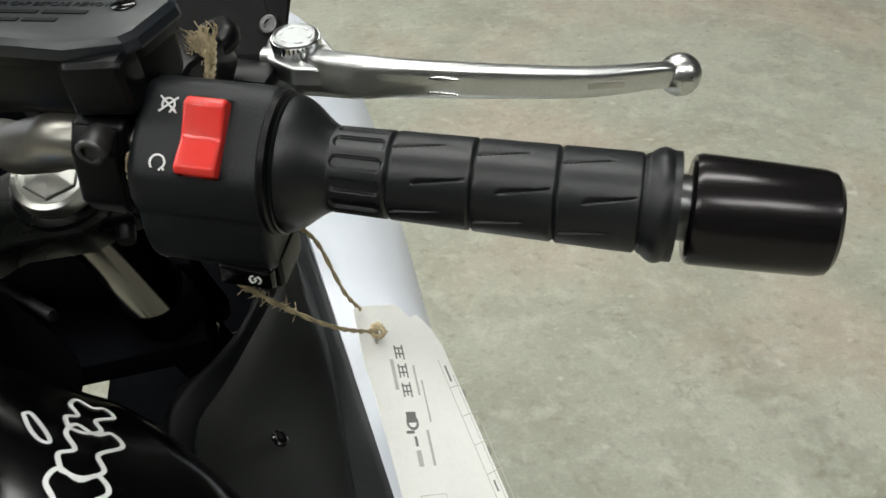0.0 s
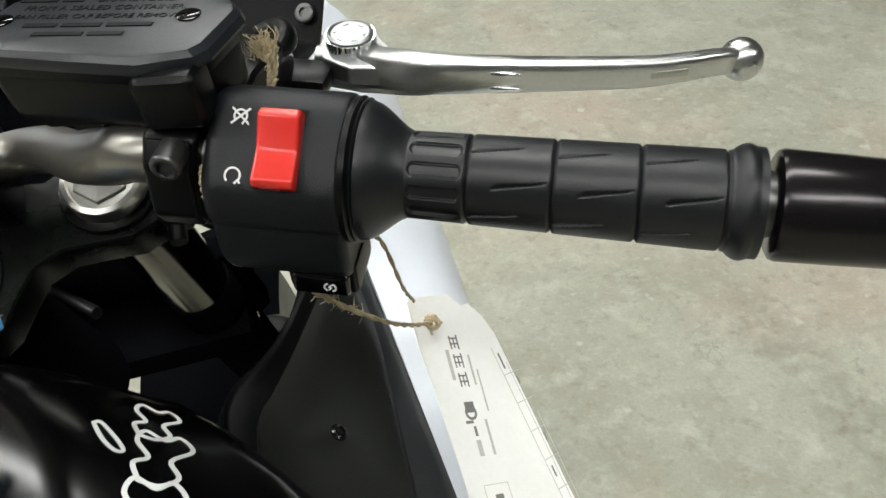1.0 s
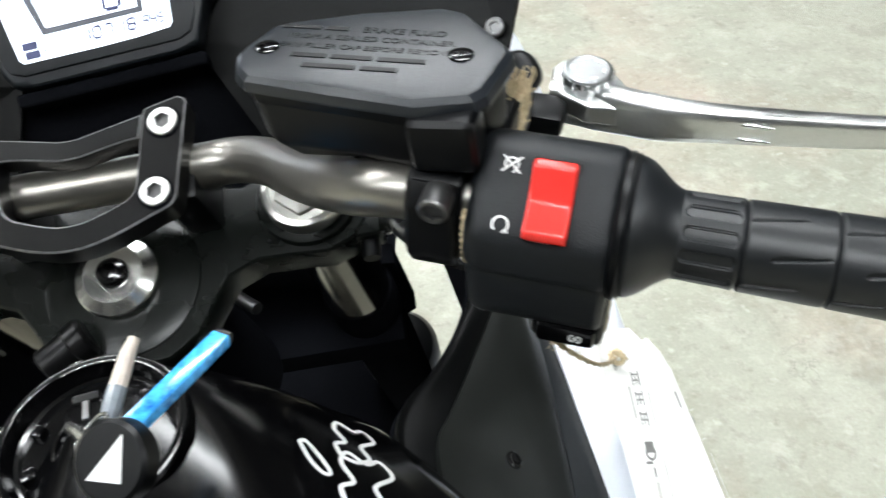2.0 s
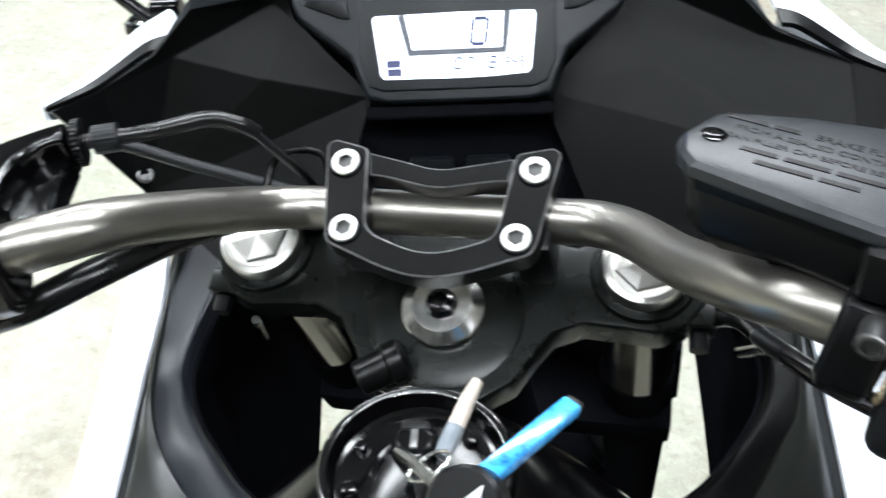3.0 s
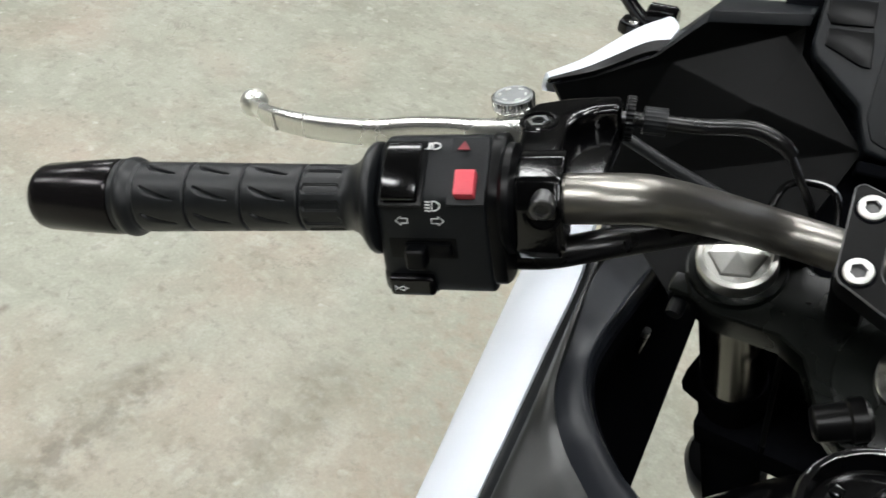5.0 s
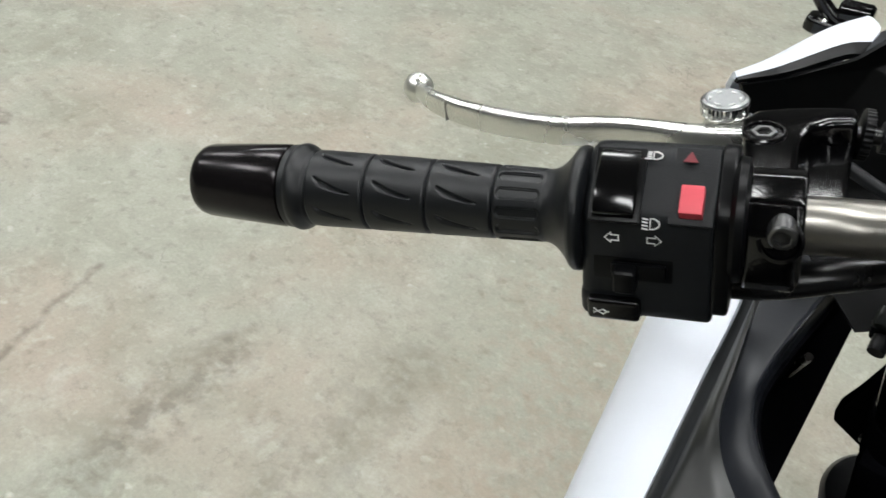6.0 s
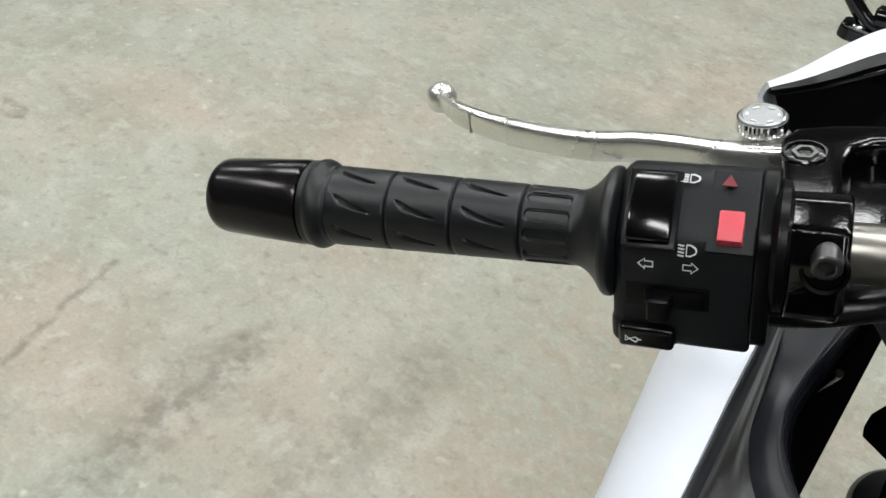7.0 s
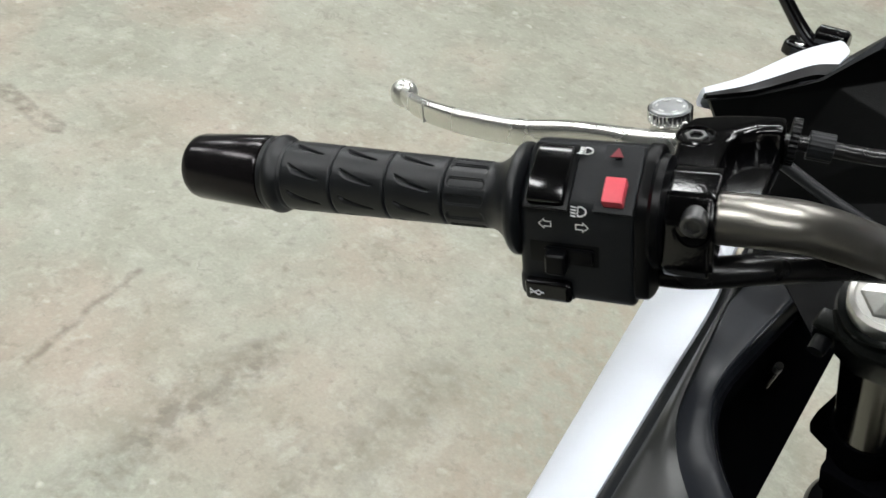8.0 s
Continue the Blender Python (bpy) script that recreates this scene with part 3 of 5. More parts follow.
part("marking", strokes([[(-0.002, 0.0012), (0.0, -0.001), (0.002, 0.0012)], [(0.0, -0.001), (0.0005, 0.0018)]], 0.0004), PRINT, housing_r, m=on_grip(GEAR, 0.0345, -0.0150, -0.0345, -0.85, -0.5))

# left: lights, indicators, hazard, horn
left_section = [(0.0255, -0.0040), (0.0225, 0.0125), (0.0145, 0.0222), (0.0040, 0.0236), (-0.0060, 0.0176), (-0.0146, 0.0112), (-0.0180, 0.0052), (-0.0186, -0.0080), (-0.0186, -0.0250), (-0.0172, -0.0345), (-0.0110, -0.0382), (0.0060, -0.0395), (0.0180, -0.0360), (0.0245, -0.0220)]
housing_l = part("switch_housing", barrel(left_section, 0.0290, 0.0772, 0.0022, 0.0050, 4), MATTE, bike, "matte black left switch housing", GEAR_L, 40)
part("rim", lathe([(0.0190, 0.0185), (0.0200, 0.0228), (0.0228, 0.0232), (0.0245, 0.0215)], 48), SATIN, housing_l, m=GEAR_L)
part("flange", barrel([(0.0262, -0.0040), (0.0232, 0.0130), (0.0150, 0.0228), (0.0040, 0.0240), (-0.0080, 0.0168), (-0.0176, 0.0085), (-0.0190, -0.0080), (-0.0190, -0.0240), (-0.0150, -0.0330), (0.0060, -0.0385), (0.0250, -0.0220)], 0.0235, 0.0295, 0.0016, 0.0010, 4), SATIN, housing_l, m=GEAR_L)


def on_left(s, h, v, nh, nv):
    return on_grip(GEAR_L, s, h, v, nh, nv, -1)


hilo_m = on_left(0.0645, -0.0085, 0.0158, -0.60, 0.80)
part("recess", box(0, 0, 0.0004, 0.0185, 0.0292, 0.0016, 0.0006), SATIN, housing_l, m=hilo_m)
dip = part("dip_switch", prism([(-0.0130, 0.0), (-0.0130, 0.0046), (-0.0040, 0.0062), (0.0090, 0.0044), (0.0130, 0.0030), (0.0130, 0.0)], -0.0074, 0.0074, "X", 0.0010, 3), GLOSS, housing_l, "gloss black dip switch", hilo_m)
hz_m = on_left(0.0378, -0.0122, 0.0116, -0.60, 0.80)
part("pad", box(0, 0.0070, 0.0002, 0.0155, 0.0300, 0.0014, 0.0005), MATTE, housing_l, m=hz_m)
part("hazard_button", box(0, 0, 0.0030, 0.0082, 0.0110, 0.0058, 0.0007), ROSE, housing_l, "faded pink-red hazard button", hz_m)
tri_m = on_left(0.0400, 0.0008, 0.0236, -0.45, 0.89)
part("marking", prism([(-0.0026, -0.0022), (0.0026, -0.0022), (0.0, 0.0024)], 0.0002, 0.0006, "Z"), DULLRED, housing_l, "dull red triangle marking", tri_m)
turn_m = on_left(0.0565, -0.0183, -0.0130, -1.0, 0.0)
part("slot", box(-0.0011, -0.0004, -0.0002, 0.0290, 0.0100, 0.0014, 0.0005), SATIN, housing_l, m=turn_m)
indicator = part("indicator_switch", box(-0.0033, -0.0022, 0.0040, 0.0084, 0.0098, 0.0080, 0.0020, 3), SATIN, housing_l, "black indicator slide switch", turn_m)
part("slider", box(0.0012, -0.0004, 0.0013, 0.0200, 0.0062, 0.0028, 0.0010), SATIN, indicator, m=turn_m)
horn_m = on_left(0.0645, -0.0185, -0.0310, -0.99, -0.05)
horn = part("horn_button", box(0, 0, 0.0010, 0.0200, 0.0098, 0.0052, 0.0025, 6), GLOSS, housing_l, "gloss black horn button", horn_m)
part("surround", box(-0.0010, 0.0, -0.0098, 0.0250, 0.0150, 0.0200, 0.0058, 6), MATTE, housing_l, m=horn_m)
part("marking", strokes([[(-0.0026, -0.0010), (-0.0012, 0.0), (-0.0026, 0.0014), (-0.0026, -0.0010)], [(-0.0012, 0.0), (0.0010, 0.0010), (0.0022, 0.0), (0.0010, -0.0013), (-0.0012, 0.0)], [(0.0022, 0.0), (0.0032, 0.0)]], 0.0005), PRINT, horn, m=horn_m @ Matrix.Translation((-0.0045, 0, 0.0039)))
# dipped and main beam, arrows
low_m = on_left(0.0530, 0.0008, 0.0236, -0.45, 0.89)
part("marking", strokes([[(-0.0002, 0.0016), (0.0012, 0.0016), (0.0027, 0.0008), (0.0030, 0.0), (0.0027, -0.0008), (0.0012, -0.0016), (-0.0002, -0.0016), (-0.0002, 0.0016)]] + [[(-0.0034, y), (-0.0008, y)] for y in (-0.0014, -0.0005, 0.0005, 0.0014)], 0.00055), PRINT, housing_l, "white dipped beam marking", low_m)
high_m = on_left(0.0513, -0.0184, 0.0066, -0.93, 0.35)
part("marking", strokes([[(-0.0002, 0.0019), (0.0012, 0.0019), (0.0027, 0.0010), (0.0031, 0.0), (0.0027, -0.0010), (0.0012, -0.0019), (-0.0002, -0.0019), (-0.0002, 0.0019)]] + [[(-0.0031, y), (-0.0010, y - 0.0003)] for y in (-0.0018, -0.0006, 0.0006, 0.0018)], 0.00055), PRINT, housing_l, "white main beam marking", high_m)
arrow = [(-0.0030, 0.0), (-0.0008, 0.0021), (-0.0008, 0.0011), (0.0020, 0.0011), (0.0020, -0.0011), (-0.0008, -0.0011), (-0.0008, -0.0021), (-0.0030, 0.0)]
part("marking", strokes([arrow], 0.0005), PRINT, housing_l, "white left arrow marking", on_left(0.0648, -0.0184, -0.0003, -1, 0.05))
part("marking", strokes([[(-x, y) for x, y in arrow]], 0.0005), PRINT, housing_l, "white right arrow marking", on_left(0.0505, -0.0184, -0.0004, -1, 0.05))


# ---- clutch side ----
perch_section = [(0.0165, -0.010), (0.020, 0.006), (0.0140, 0.0150), (0.0045, 0.0170), (-0.0085, 0.0130), (-0.0140, 0.004), (-0.0150, -0.0155), (-0.010, -0.0205), (0.006, -0.0205)]
perch = part("clutch_perch", prism(perch_section, 0.0000, 0.0212, "X", 0.0024, 3), CAST, bike, "gloss black cast clutch lever holder", GEAR_L)
part("clamp_cap", prism([(-0.0060, 0.0080), (-0.0098, 0.0136), (-0.0158, 0.0040), (-0.0168, -0.0155), (-0.0120, -0.0218), (0.004, -0.0218), (0.0, -0.010)], 0.0014, 0.0198, "X", 0.0018, 3), CAST, perch, m=GEAR_L)
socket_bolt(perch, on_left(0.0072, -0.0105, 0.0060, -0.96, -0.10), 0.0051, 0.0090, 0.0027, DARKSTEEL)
part("boss", lathe([(-0.003, 0.0078), (0.0014, 0.0080), (0.0018, 0.0066), (0.0004, 0.0060)], 32, "Z"), CAST, perch, m=on_left(0.0075, -0.0145, 0.0015, -0.90, 0.42))
body_plan = [(0.0225, 0.010), (0.0250, 0.040), (0.0262, 0.058), (0.0215, 0.067), (0.0080, 0.0715), (-0.0060, 0.0730), (-0.0175, 0.0730), (-0.0175, 0.0590), (-0.0070, 0.0580), (0.0005, 0.0520), (0.0035, 0.0400), (0.0040, 0.0100)]
part("body", prism(body_plan, -0.0080, 0.0128, "Z", 0.0036, 4), CAST, perch, m=GEAR_L)
part("web", prism([(-0.0168, 0.0600), (-0.0152, 0.0360), (-0.0140, 0.0120), (0.0060, 0.0080), (0.0060, 0.0560)], -0.0090, 0.0030, "Z", 0.0025, 3), CAST, perch, m=GEAR_L)
pivot_m = on_left(0.0172, 0.0450, 0.0118, -0.06, 0.99)
pivot = part("pivot_screw", lathe([(0, 0.0086), (0.0018, 0.0086), (0.0024, 0.0080), (0.0024, 0.0070), (0.0014, 0.0066)], 32, "Z"), CAST, perch, m=pivot_m)
part("socket", lathe([(0.0012, 0.0052), (0.0022, 0.0049), (0.0022, 0.0032), (0.0012, 0.0030)], 6, "Z"), DARKSTEEL, pivot, m=pivot_m)

flat = [(math.copysign(abs(math.cos(a)) ** 0.6, math.cos(a)), math.copysign(abs(math.sin(a)) ** 0.6, math.sin(a))) for a in [2 * math.pi * k / 20 for k in range(20)]]
lever_l = part("clutch_lever", sweep([(0.0200, 0.0660, -0.003), (0.0470, 0.0660, -0.003), (0.0680, 0.0705, -0.003), (0.0860, 0.0728, -0.0035), (0.1060, 0.0722, -0.0040), (0.1310, 0.0770, -0.0040), (0.1460, 0.0818, -0.0040), (0.1622, 0.0892, -0.0040), (0.1770, 0.0995, -0.0044), (0.1885, 0.1130, -0.0056)], [0.0078, 0.0072, 0.0066, 0.0064, 0.0062, 0.0060, 0.0058, 0.0056, 0.0050, 0.0044], 20, 8, [(a * 0.64, b * 1.06) for a, b in flat]), PALE, bike, "pale polished alloy clutch lever with a ball end", GEAR_L)
bm = bmesh.new()
bmesh.ops.create_uvsphere(bm, u_segments=28, v_segments=18, radius=0.0079)
bm.transform(Matrix.Translation((0.1917, 0.1190, -0.0068)))
part("ball_end", bm, PALE, lever_l, m=GEAR_L)
part("notch", box(0, 0, 0, 0.0008, 0.0074, 0.0104, 0.0), CAPALLOY, lever_l, "fine cut across the lever", GEAR_L @ pose(0.1640, 0.0901, -0.0040, 0, 0, 30))


def adjuster(m, at, parent, normal=(0, -0.06, 0.99)):
    """A knurled round span adjuster with its dots."""
    base = facing(m @ Vector(at), m.to_3x3() @ Vector(normal), m.to_3x3() @ Vector((1, 0, 0)))
    teeth = [((0.0100 + 0.0004 * (k % 2)) * math.cos(2 * math.pi * k / 72), (0.0100 + 0.0004 * (k % 2)) * math.sin(2 * math.pi * k / 72)) for k in range(72)]
    dial = part("span_adjuster", prism(teeth, 0.0, 0.0052, "Z"), CHROME, parent, "chrome knurled span adjuster dial", base)
    part("dial_top", lathe([(0.0050, 0.0098), (0.0060, 0.0095), (0.0065, 0.0084), (0.0060, 0.0078), (0.0060, 0.002)], 40, "Z"), DIAL, dial, m=base)
    for k in range(6):
        a = 2 * math.pi * k / 6
        part("dot", box(0, 0, 0.0061, 0.0010, 0.0026, 0.0004, 0.0), PRINT, dial, m=base @ Matrix.Rotation(a, 4, "Z") @ Matrix.Translation((0.0062, 0, 0)))
    part("stem", lathe([(-0.014, 0.0080), (-0.003, 0.0080), (0.0, 0.0065)], 24, "Z"), PALE, parent, m=base)
    return dial


adjuster(GEAR_L, (0.0346, 0.0780, 0.0062), lever_l)
part("knuckle", box(0.0330, 0.0765, -0.0030, 0.0210, 0.0180, 0.0130, 0.0035, 3), PALE, lever_l, m=GEAR_L)

# clutch cable, its adjusting wheel and sleeve
wheel_at = Vector((-0.1505, -0.0240, 1.0745))
cable_dir = Vector((0.92, 0.38, 0.0)).normalized()
wheel_m = facing(wheel_at, cable_dir, (0, 0, 1))
cog = [((0.0100 + 0.0006 * (k % 2)) * math.cos(2 * math.pi * k / 60), (0.0100 + 0.0006 * (k % 2)) * math.sin(2 * math.pi * k / 60)) for k in range(60)]
cable = part("clutch_cable", sweep([wheel_at, wheel_at + cable_dir * 0.03, (-0.1030, 0.0030, 1.0730), (-0.0900, 0.0080, 1.0680), (-0.0840, 0.0115, 1.0620)], [0.0036, 0.0036, 0.0039, 0.0038, 0.0032], 14, 8), HOSE, bike, "black clutch cable in a sleeve")
part("inner_cable", sweep([(-0.0860, 0.0105, 1.0640), (-0.0790, 0.0165, 1.0490), (-0.0700, 0.0350, 1.0150), (-0.0720, 0.0600, 0.9500), (-0.0650, 0.0500, 0.8500)], 0.0019, 10, 8), HOSE, cable)
part("adjusting_wheel", prism(cog, -0.0019, 0.0019, "Z", 0.0004), SATIN, cable, m=wheel_m)
part("thread", lathe([(-0.014, 0.0030), (0.004, 0.0030)], 16, "Z"), DARKSTEEL, cable, m=wheel_m)
part("lock_nut", prism([((0.0062 + 0.0003 * (k % 2)) * math.cos(2 * math.pi * k / 40), (0.0062 + 0.0003 * (k % 2)) * math.sin(2 * math.pi * k / 40)) for k in range(40)], 0.0062, 0.0168, "Z", 0.0004), MATTE, cable, m=wheel_m)
part("stay_rod", sweep([(-0.2060, 0.0660, 1.0225), (-0.1840, 0.0700, 1.0135), (-0.1600, 0.0720, 1.0045), (-0.1370, 0.0730, 0.9980), (-0.1000, 0.0740, 0.9880)], 0.0036, 12, 6), MATTE, bike, "thin black hose behind the handlebar")
part("cable_guide", sweep([(-0.0900, 0.0160, 1.0250), (-0.0850, 0.0300, 1.0380), (-0.0660, 0.0340, 1.0390), (-0.0580, 0.0240, 1.0260), (-0.0580, 0.0100, 1.0120)], 0.0019, 10, 6), GLOSS, bike, "bent wire cable guide")
part("wiring_hose", sweep([(-0.1850, -0.1020, 1.0290), (-0.1550, -0.0870, 1.0330), (-0.1300, -0.0640, 1.0370), (-0.1080, -0.0250, 1.0300), (-0.0860, 0.0180, 1.0120), (-0.0700, 0.0420, 0.9850), (-0.0680, 0.0600, 0.9200)], [0.0062, 0.0070, 0.0068, 0.0060, 0.0054, 0.0054, 0.0054], 12, 8), HOSE, bike, "black taped wiring hose under the bar")
part("wiring_hose", sweep([(0.1780, -0.0950, 1.0240), (0.1580, -0.0760, 1.0200), (0.1430, -0.0480, 1.0100), (0.1330, -0.0100, 0.9900), (0.1250, 0.0350, 0.9500)], 0.0040, 12, 8), HOSE, bike, "black wiring hose under the bar")
part("wiring_hose", sweep([(0.1750, -0.0850, 1.0200), (0.1600, -0.0600, 1.0080), (0.1510, -0.0200, 0.9840), (0.1420, 0.0300, 0.9350)], 0.0030, 12, 8), HOSE, bike, "thin black wiring hose under the bar")


# ---- brake side ----
clamp_r = part("brake_holder", prism([(0.0150, -0.012), (0.0190, 0.006), (0.0130, 0.0150), (0.0035, 0.0165), (-0.0080, 0.0125), (-0.0128, 0.004), (-0.0138, -0.0140), (-0.009, -0.0200), (0.006, -0.0200)], 0.0065, 0.0250, "X", 0.0024, 3), SATIN, bike, "black cast brake lever holder", GEAR)
part("clamp_cap", prism([(-0.0055, 0.0080), (-0.0090, 0.0132), (-0.0146, 0.0045), (-0.0156, -0.0140), (-0.0110, -0.0212), (0.004, -0.0212), (0.0, -0.010)], 0.0078, 0.0238, "X", 0.0018, 3), SATIN, clamp_r, m=GEAR)
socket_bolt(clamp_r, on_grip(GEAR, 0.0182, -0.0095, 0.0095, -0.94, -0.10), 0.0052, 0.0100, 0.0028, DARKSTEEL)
part("body", prism([(0.012, -0.008), (0.060, -0.014), (0.072, -0.004), (0.066, 0.010), (0.030, 0.016), (0.010, 0.012)], -0.020, 0.034, "X", 0.004, 3), SATIN, clamp_r, m=GEAR)

# the lid's outline lies level; its long side runs with the bar
lid_outline = [(0.1022, -0.0600), (0.1040, -0.0565), (0.1130, -0.0445), (0.1175, -0.0428), (0.1440, -0.0420), (0.1710, -0.0450), (0.1775, -0.0495), (0.1885, -0.0745), (0.1888, -0.0790), (0.1782, -0.0985), (0.1740, -0.1015), (0.1565, -0.1002), (0.1325, -0.0880), (0.1056, -0.0752), (0.1025, -0.0690)]


def lid_ring(grow, drop):
    """The lid's outline, grown outwards and let down from its slightly tilted top."""
    out = []
    for x, y in lid_outline:
        d = Vector((x - 0.146, y + 0.073, 0))
        d = d * (1 + (grow + 0.0022) / d.length)
        z = 1.1072 - 0.07 * (0.146 + d.x - 0.1435) + 0.02 * (-0.073 + d.y + 0.069)
        out.append((0.146 + d.x, -0.073 + d.y, z + drop))
    return out


reservoir = part("brake_reservoir", bevelled(loft([lid_ring(-0.012, -0.034), lid_ring(-0.0045, -0.027), lid_ring(-0.0030, -0.0100)]), 0.0015), SATIN, bike, "black brake fluid reservoir with a screwed lid")
part("upper_band", loft([lid_ring(-0.0022, -0.0108), lid_ring(-0.0018, -0.0090), lid_ring(-0.0018, -0.0062)]), SATIN, reservoir)
lid = part("lid", loft([lid_ring(0.0004, -0.0062), lid_ring(0.0006, -0.0052), lid_ring(-0.0002, -0.0024), lid_ring(-0.0022, -0.0004), lid_ring(-0.0046, 0.0)]), LID, reservoir, "grey-black lid with moulded words", None, 24)
part("collar", box(0.1655, -0.1010, 1.0900, 0.0230, 0.0150, 0.0200, 0.0045, 3, Matrix.Rotation(radians(-20), 4, "Z")), SATIN, reservoir)
lid_x = Vector((0.943, -0.33, -0.073))
for px_, py_, pz_ in ((0.1110, -0.0590, 1.1096), (0.1744, -0.0785, 1.1048)):
    sm = facing((px_, py_, pz_), (0.07, -0.02, 1), lid_x)
    screw = part("screw", lathe([(0.0, 0.0042), (0.0006, 0.0042), (0.0010, 0.0034), (0.0010, 0.001)], 24, "Z"), CAST, lid, m=sm)
    part("cross_slot", strokes([[(-0.0022, 0.0), (0.0022, 0.0)], [(0.0, -0.0022), (0.0, 0.0022)]], 0.0009, 0.0003), GLOSS, screw, m=sm @ Matrix.Translation((0, 0, 0.0009)))
text_m = facing((0.1435, -0.0690, 1.1072), (0.07, -0.02, 1), lid_x)
part("lettering", lettering("BRAKE FLUID", 0.0050), SATIN, lid, "moulded words", text_m @ Matrix.Translation((0.010, 0.0135, 0)))
part("lettering", lettering("FROM A SEALED CONTAINER.", 0.0044), SATIN, lid, "moulded words", text_m @ Matrix.Translation((0.0, 0.0075, 0)))
part("lettering", lettering("CLEAN FILLER CAP BEFORE REMOVING.", 0.0040), SATIN, lid, "moulded words", text_m @ Matrix.Translation((0.0, 0.0015, 0)))
for x0, x1, y in ((-0.024, -0.012, -0.0045), (-0.010, 0.004, -0.0045), (0.006, 0.022, -0.0045), (-0.018, 0.000, -0.0105), (0.002, 0.014, -0.0105), (-0.034, -0.020, 0.0135), (-0.018, -0.010, 0.0135)):
    part("text_bar", strokes([[(x0, y), (x1, y)]], 0.0024), SATIN, lid, m=text_m)

lever_r = part("brake_lever", sweep([(0.0370, 0.0865, -0.015), (0.0560, 0.0870, -0.0155), (0.0800, 0.0740, -0.008), (0.1000, 0.0725, -0.006), (0.1360, 0.0790, -0.007), (0.1700, 0.0870, -0.008), (0.1960, 0.0980, -0.0085), (0.2060, 0.1065, -0.0115)], [0.0080, 0.0100, 0.0090, 0.0076, 0.0068, 0.0062, 0.0054, 0.0050], 20, 8, [(a * 0.62, b) for a, b in flat]), BRUSHED, bike, "brushed alloy brake lever with a ball end", GEAR)
bm = bmesh.new()
bmesh.ops.create_uvsphere(bm, u_segments=28, v_segments=18, radius=0.0088)
bm.transform(Matrix.Translation((0.2069, 0.1074, -0.0118)))
part("ball_end", bm, BRUSHED, lever_r, m=GEAR)
# bright alloy bars drawn where light catches the rims of a slot
for slot_v in (-0.0032, -0.0096):
    part("groove", lathe([(-0.0075, 0.0002), (-0.0062, 0.0007), (0.0, 0.0010), (0.0062, 0.0007), (0.0075, 0.0002)], 12, "X", (0.1150, 0.0702, slot_v)), ALLOY, lever_r, "bright bar standing for a lit slot rim", GEAR)
part("groove", box(0, 0, 0, 0.0150, 0.0014, 0.0030, 0.0006), CAPALLOY, lever_r, m=GEAR @ pose(0.1780, 0.0860, -0.0078, 0, 0, 18))
part("hub_plate", prism([(0.0360, 0.0985), (0.0390, 0.1045), (0.0439, 0.1078), (0.0513, 0.1082), (0.0595, 0.1020), (0.0670, 0.0922), (0.0771, 0.0850), (0.0939, 0.0815), (0.0930, 0.0720), (0.0700, 0.0760), (0.0540, 0.0740), (0.0420, 0.0800), (0.0380, 0.0880)], -0.0160, -0.0075, "Z", 0.0016, 3, 20), BRUSHED, lever_r, m=GEAR)
adjuster(GEAR, (0.0512, 0.0900, -0.0068), lever_r)
part("pivot_arm", box(0.0330, 0.0740, -0.0140, 0.0260, 0.0180, 0.0090, 0.0030), SATIN, clamp_r, m=GEAR)
part("tab", sweep([(0.0180, 0.0740, 0.004), (0.0260, 0.0760, 0.006), (0.0320, 0.0660, 0.007), (0.0290, 0.0540, 0.006)], [0.0035, 0.0052, 0.0050, 0.003], 14, 6), SATIN, clamp_r, "black hooked return tab", GEAR)


# ---- top yoke, bar clamp, forks ----
TILT_AXIS = Vector((0, -0.469, 0.883))
yoke_m = facing((0, 0.010, 0.985), TILT_AXIS, (1, 0, 0))
half = [(0.0, -0.060), (0.022, -0.058), (0.036, -0.048), (0.044, -0.034), (0.052, -0.022), (0.066, -0.016), (0.086, -0.017), (0.100, -0.018), (0.113, -0.013), (0.121, -0.002), (0.1235, 0.010), (0.120, 0.023), (0.110, 0.034), (0.096, 0.037), (0.080, 0.032), (0.060, 0.024), (0.030, 0.030), (0.0, 0.032)]
yoke = part("top_yoke", prism(half + [(-x, y) for x, y in reversed(half[1:-1])], -0.026, -0.004, "Z", 0.0030, 3, 40), YOKE, bike, "dark satin cast top yoke", yoke_m)
part("stem_pad", lathe([(-0.010, 0.040), (-0.0030, 0.038), (-0.0012, 0.032), (-0.0010, 0.010)], 56, "Z", (0, -0.016, 0)), YOKE, yoke, m=yoke_m)
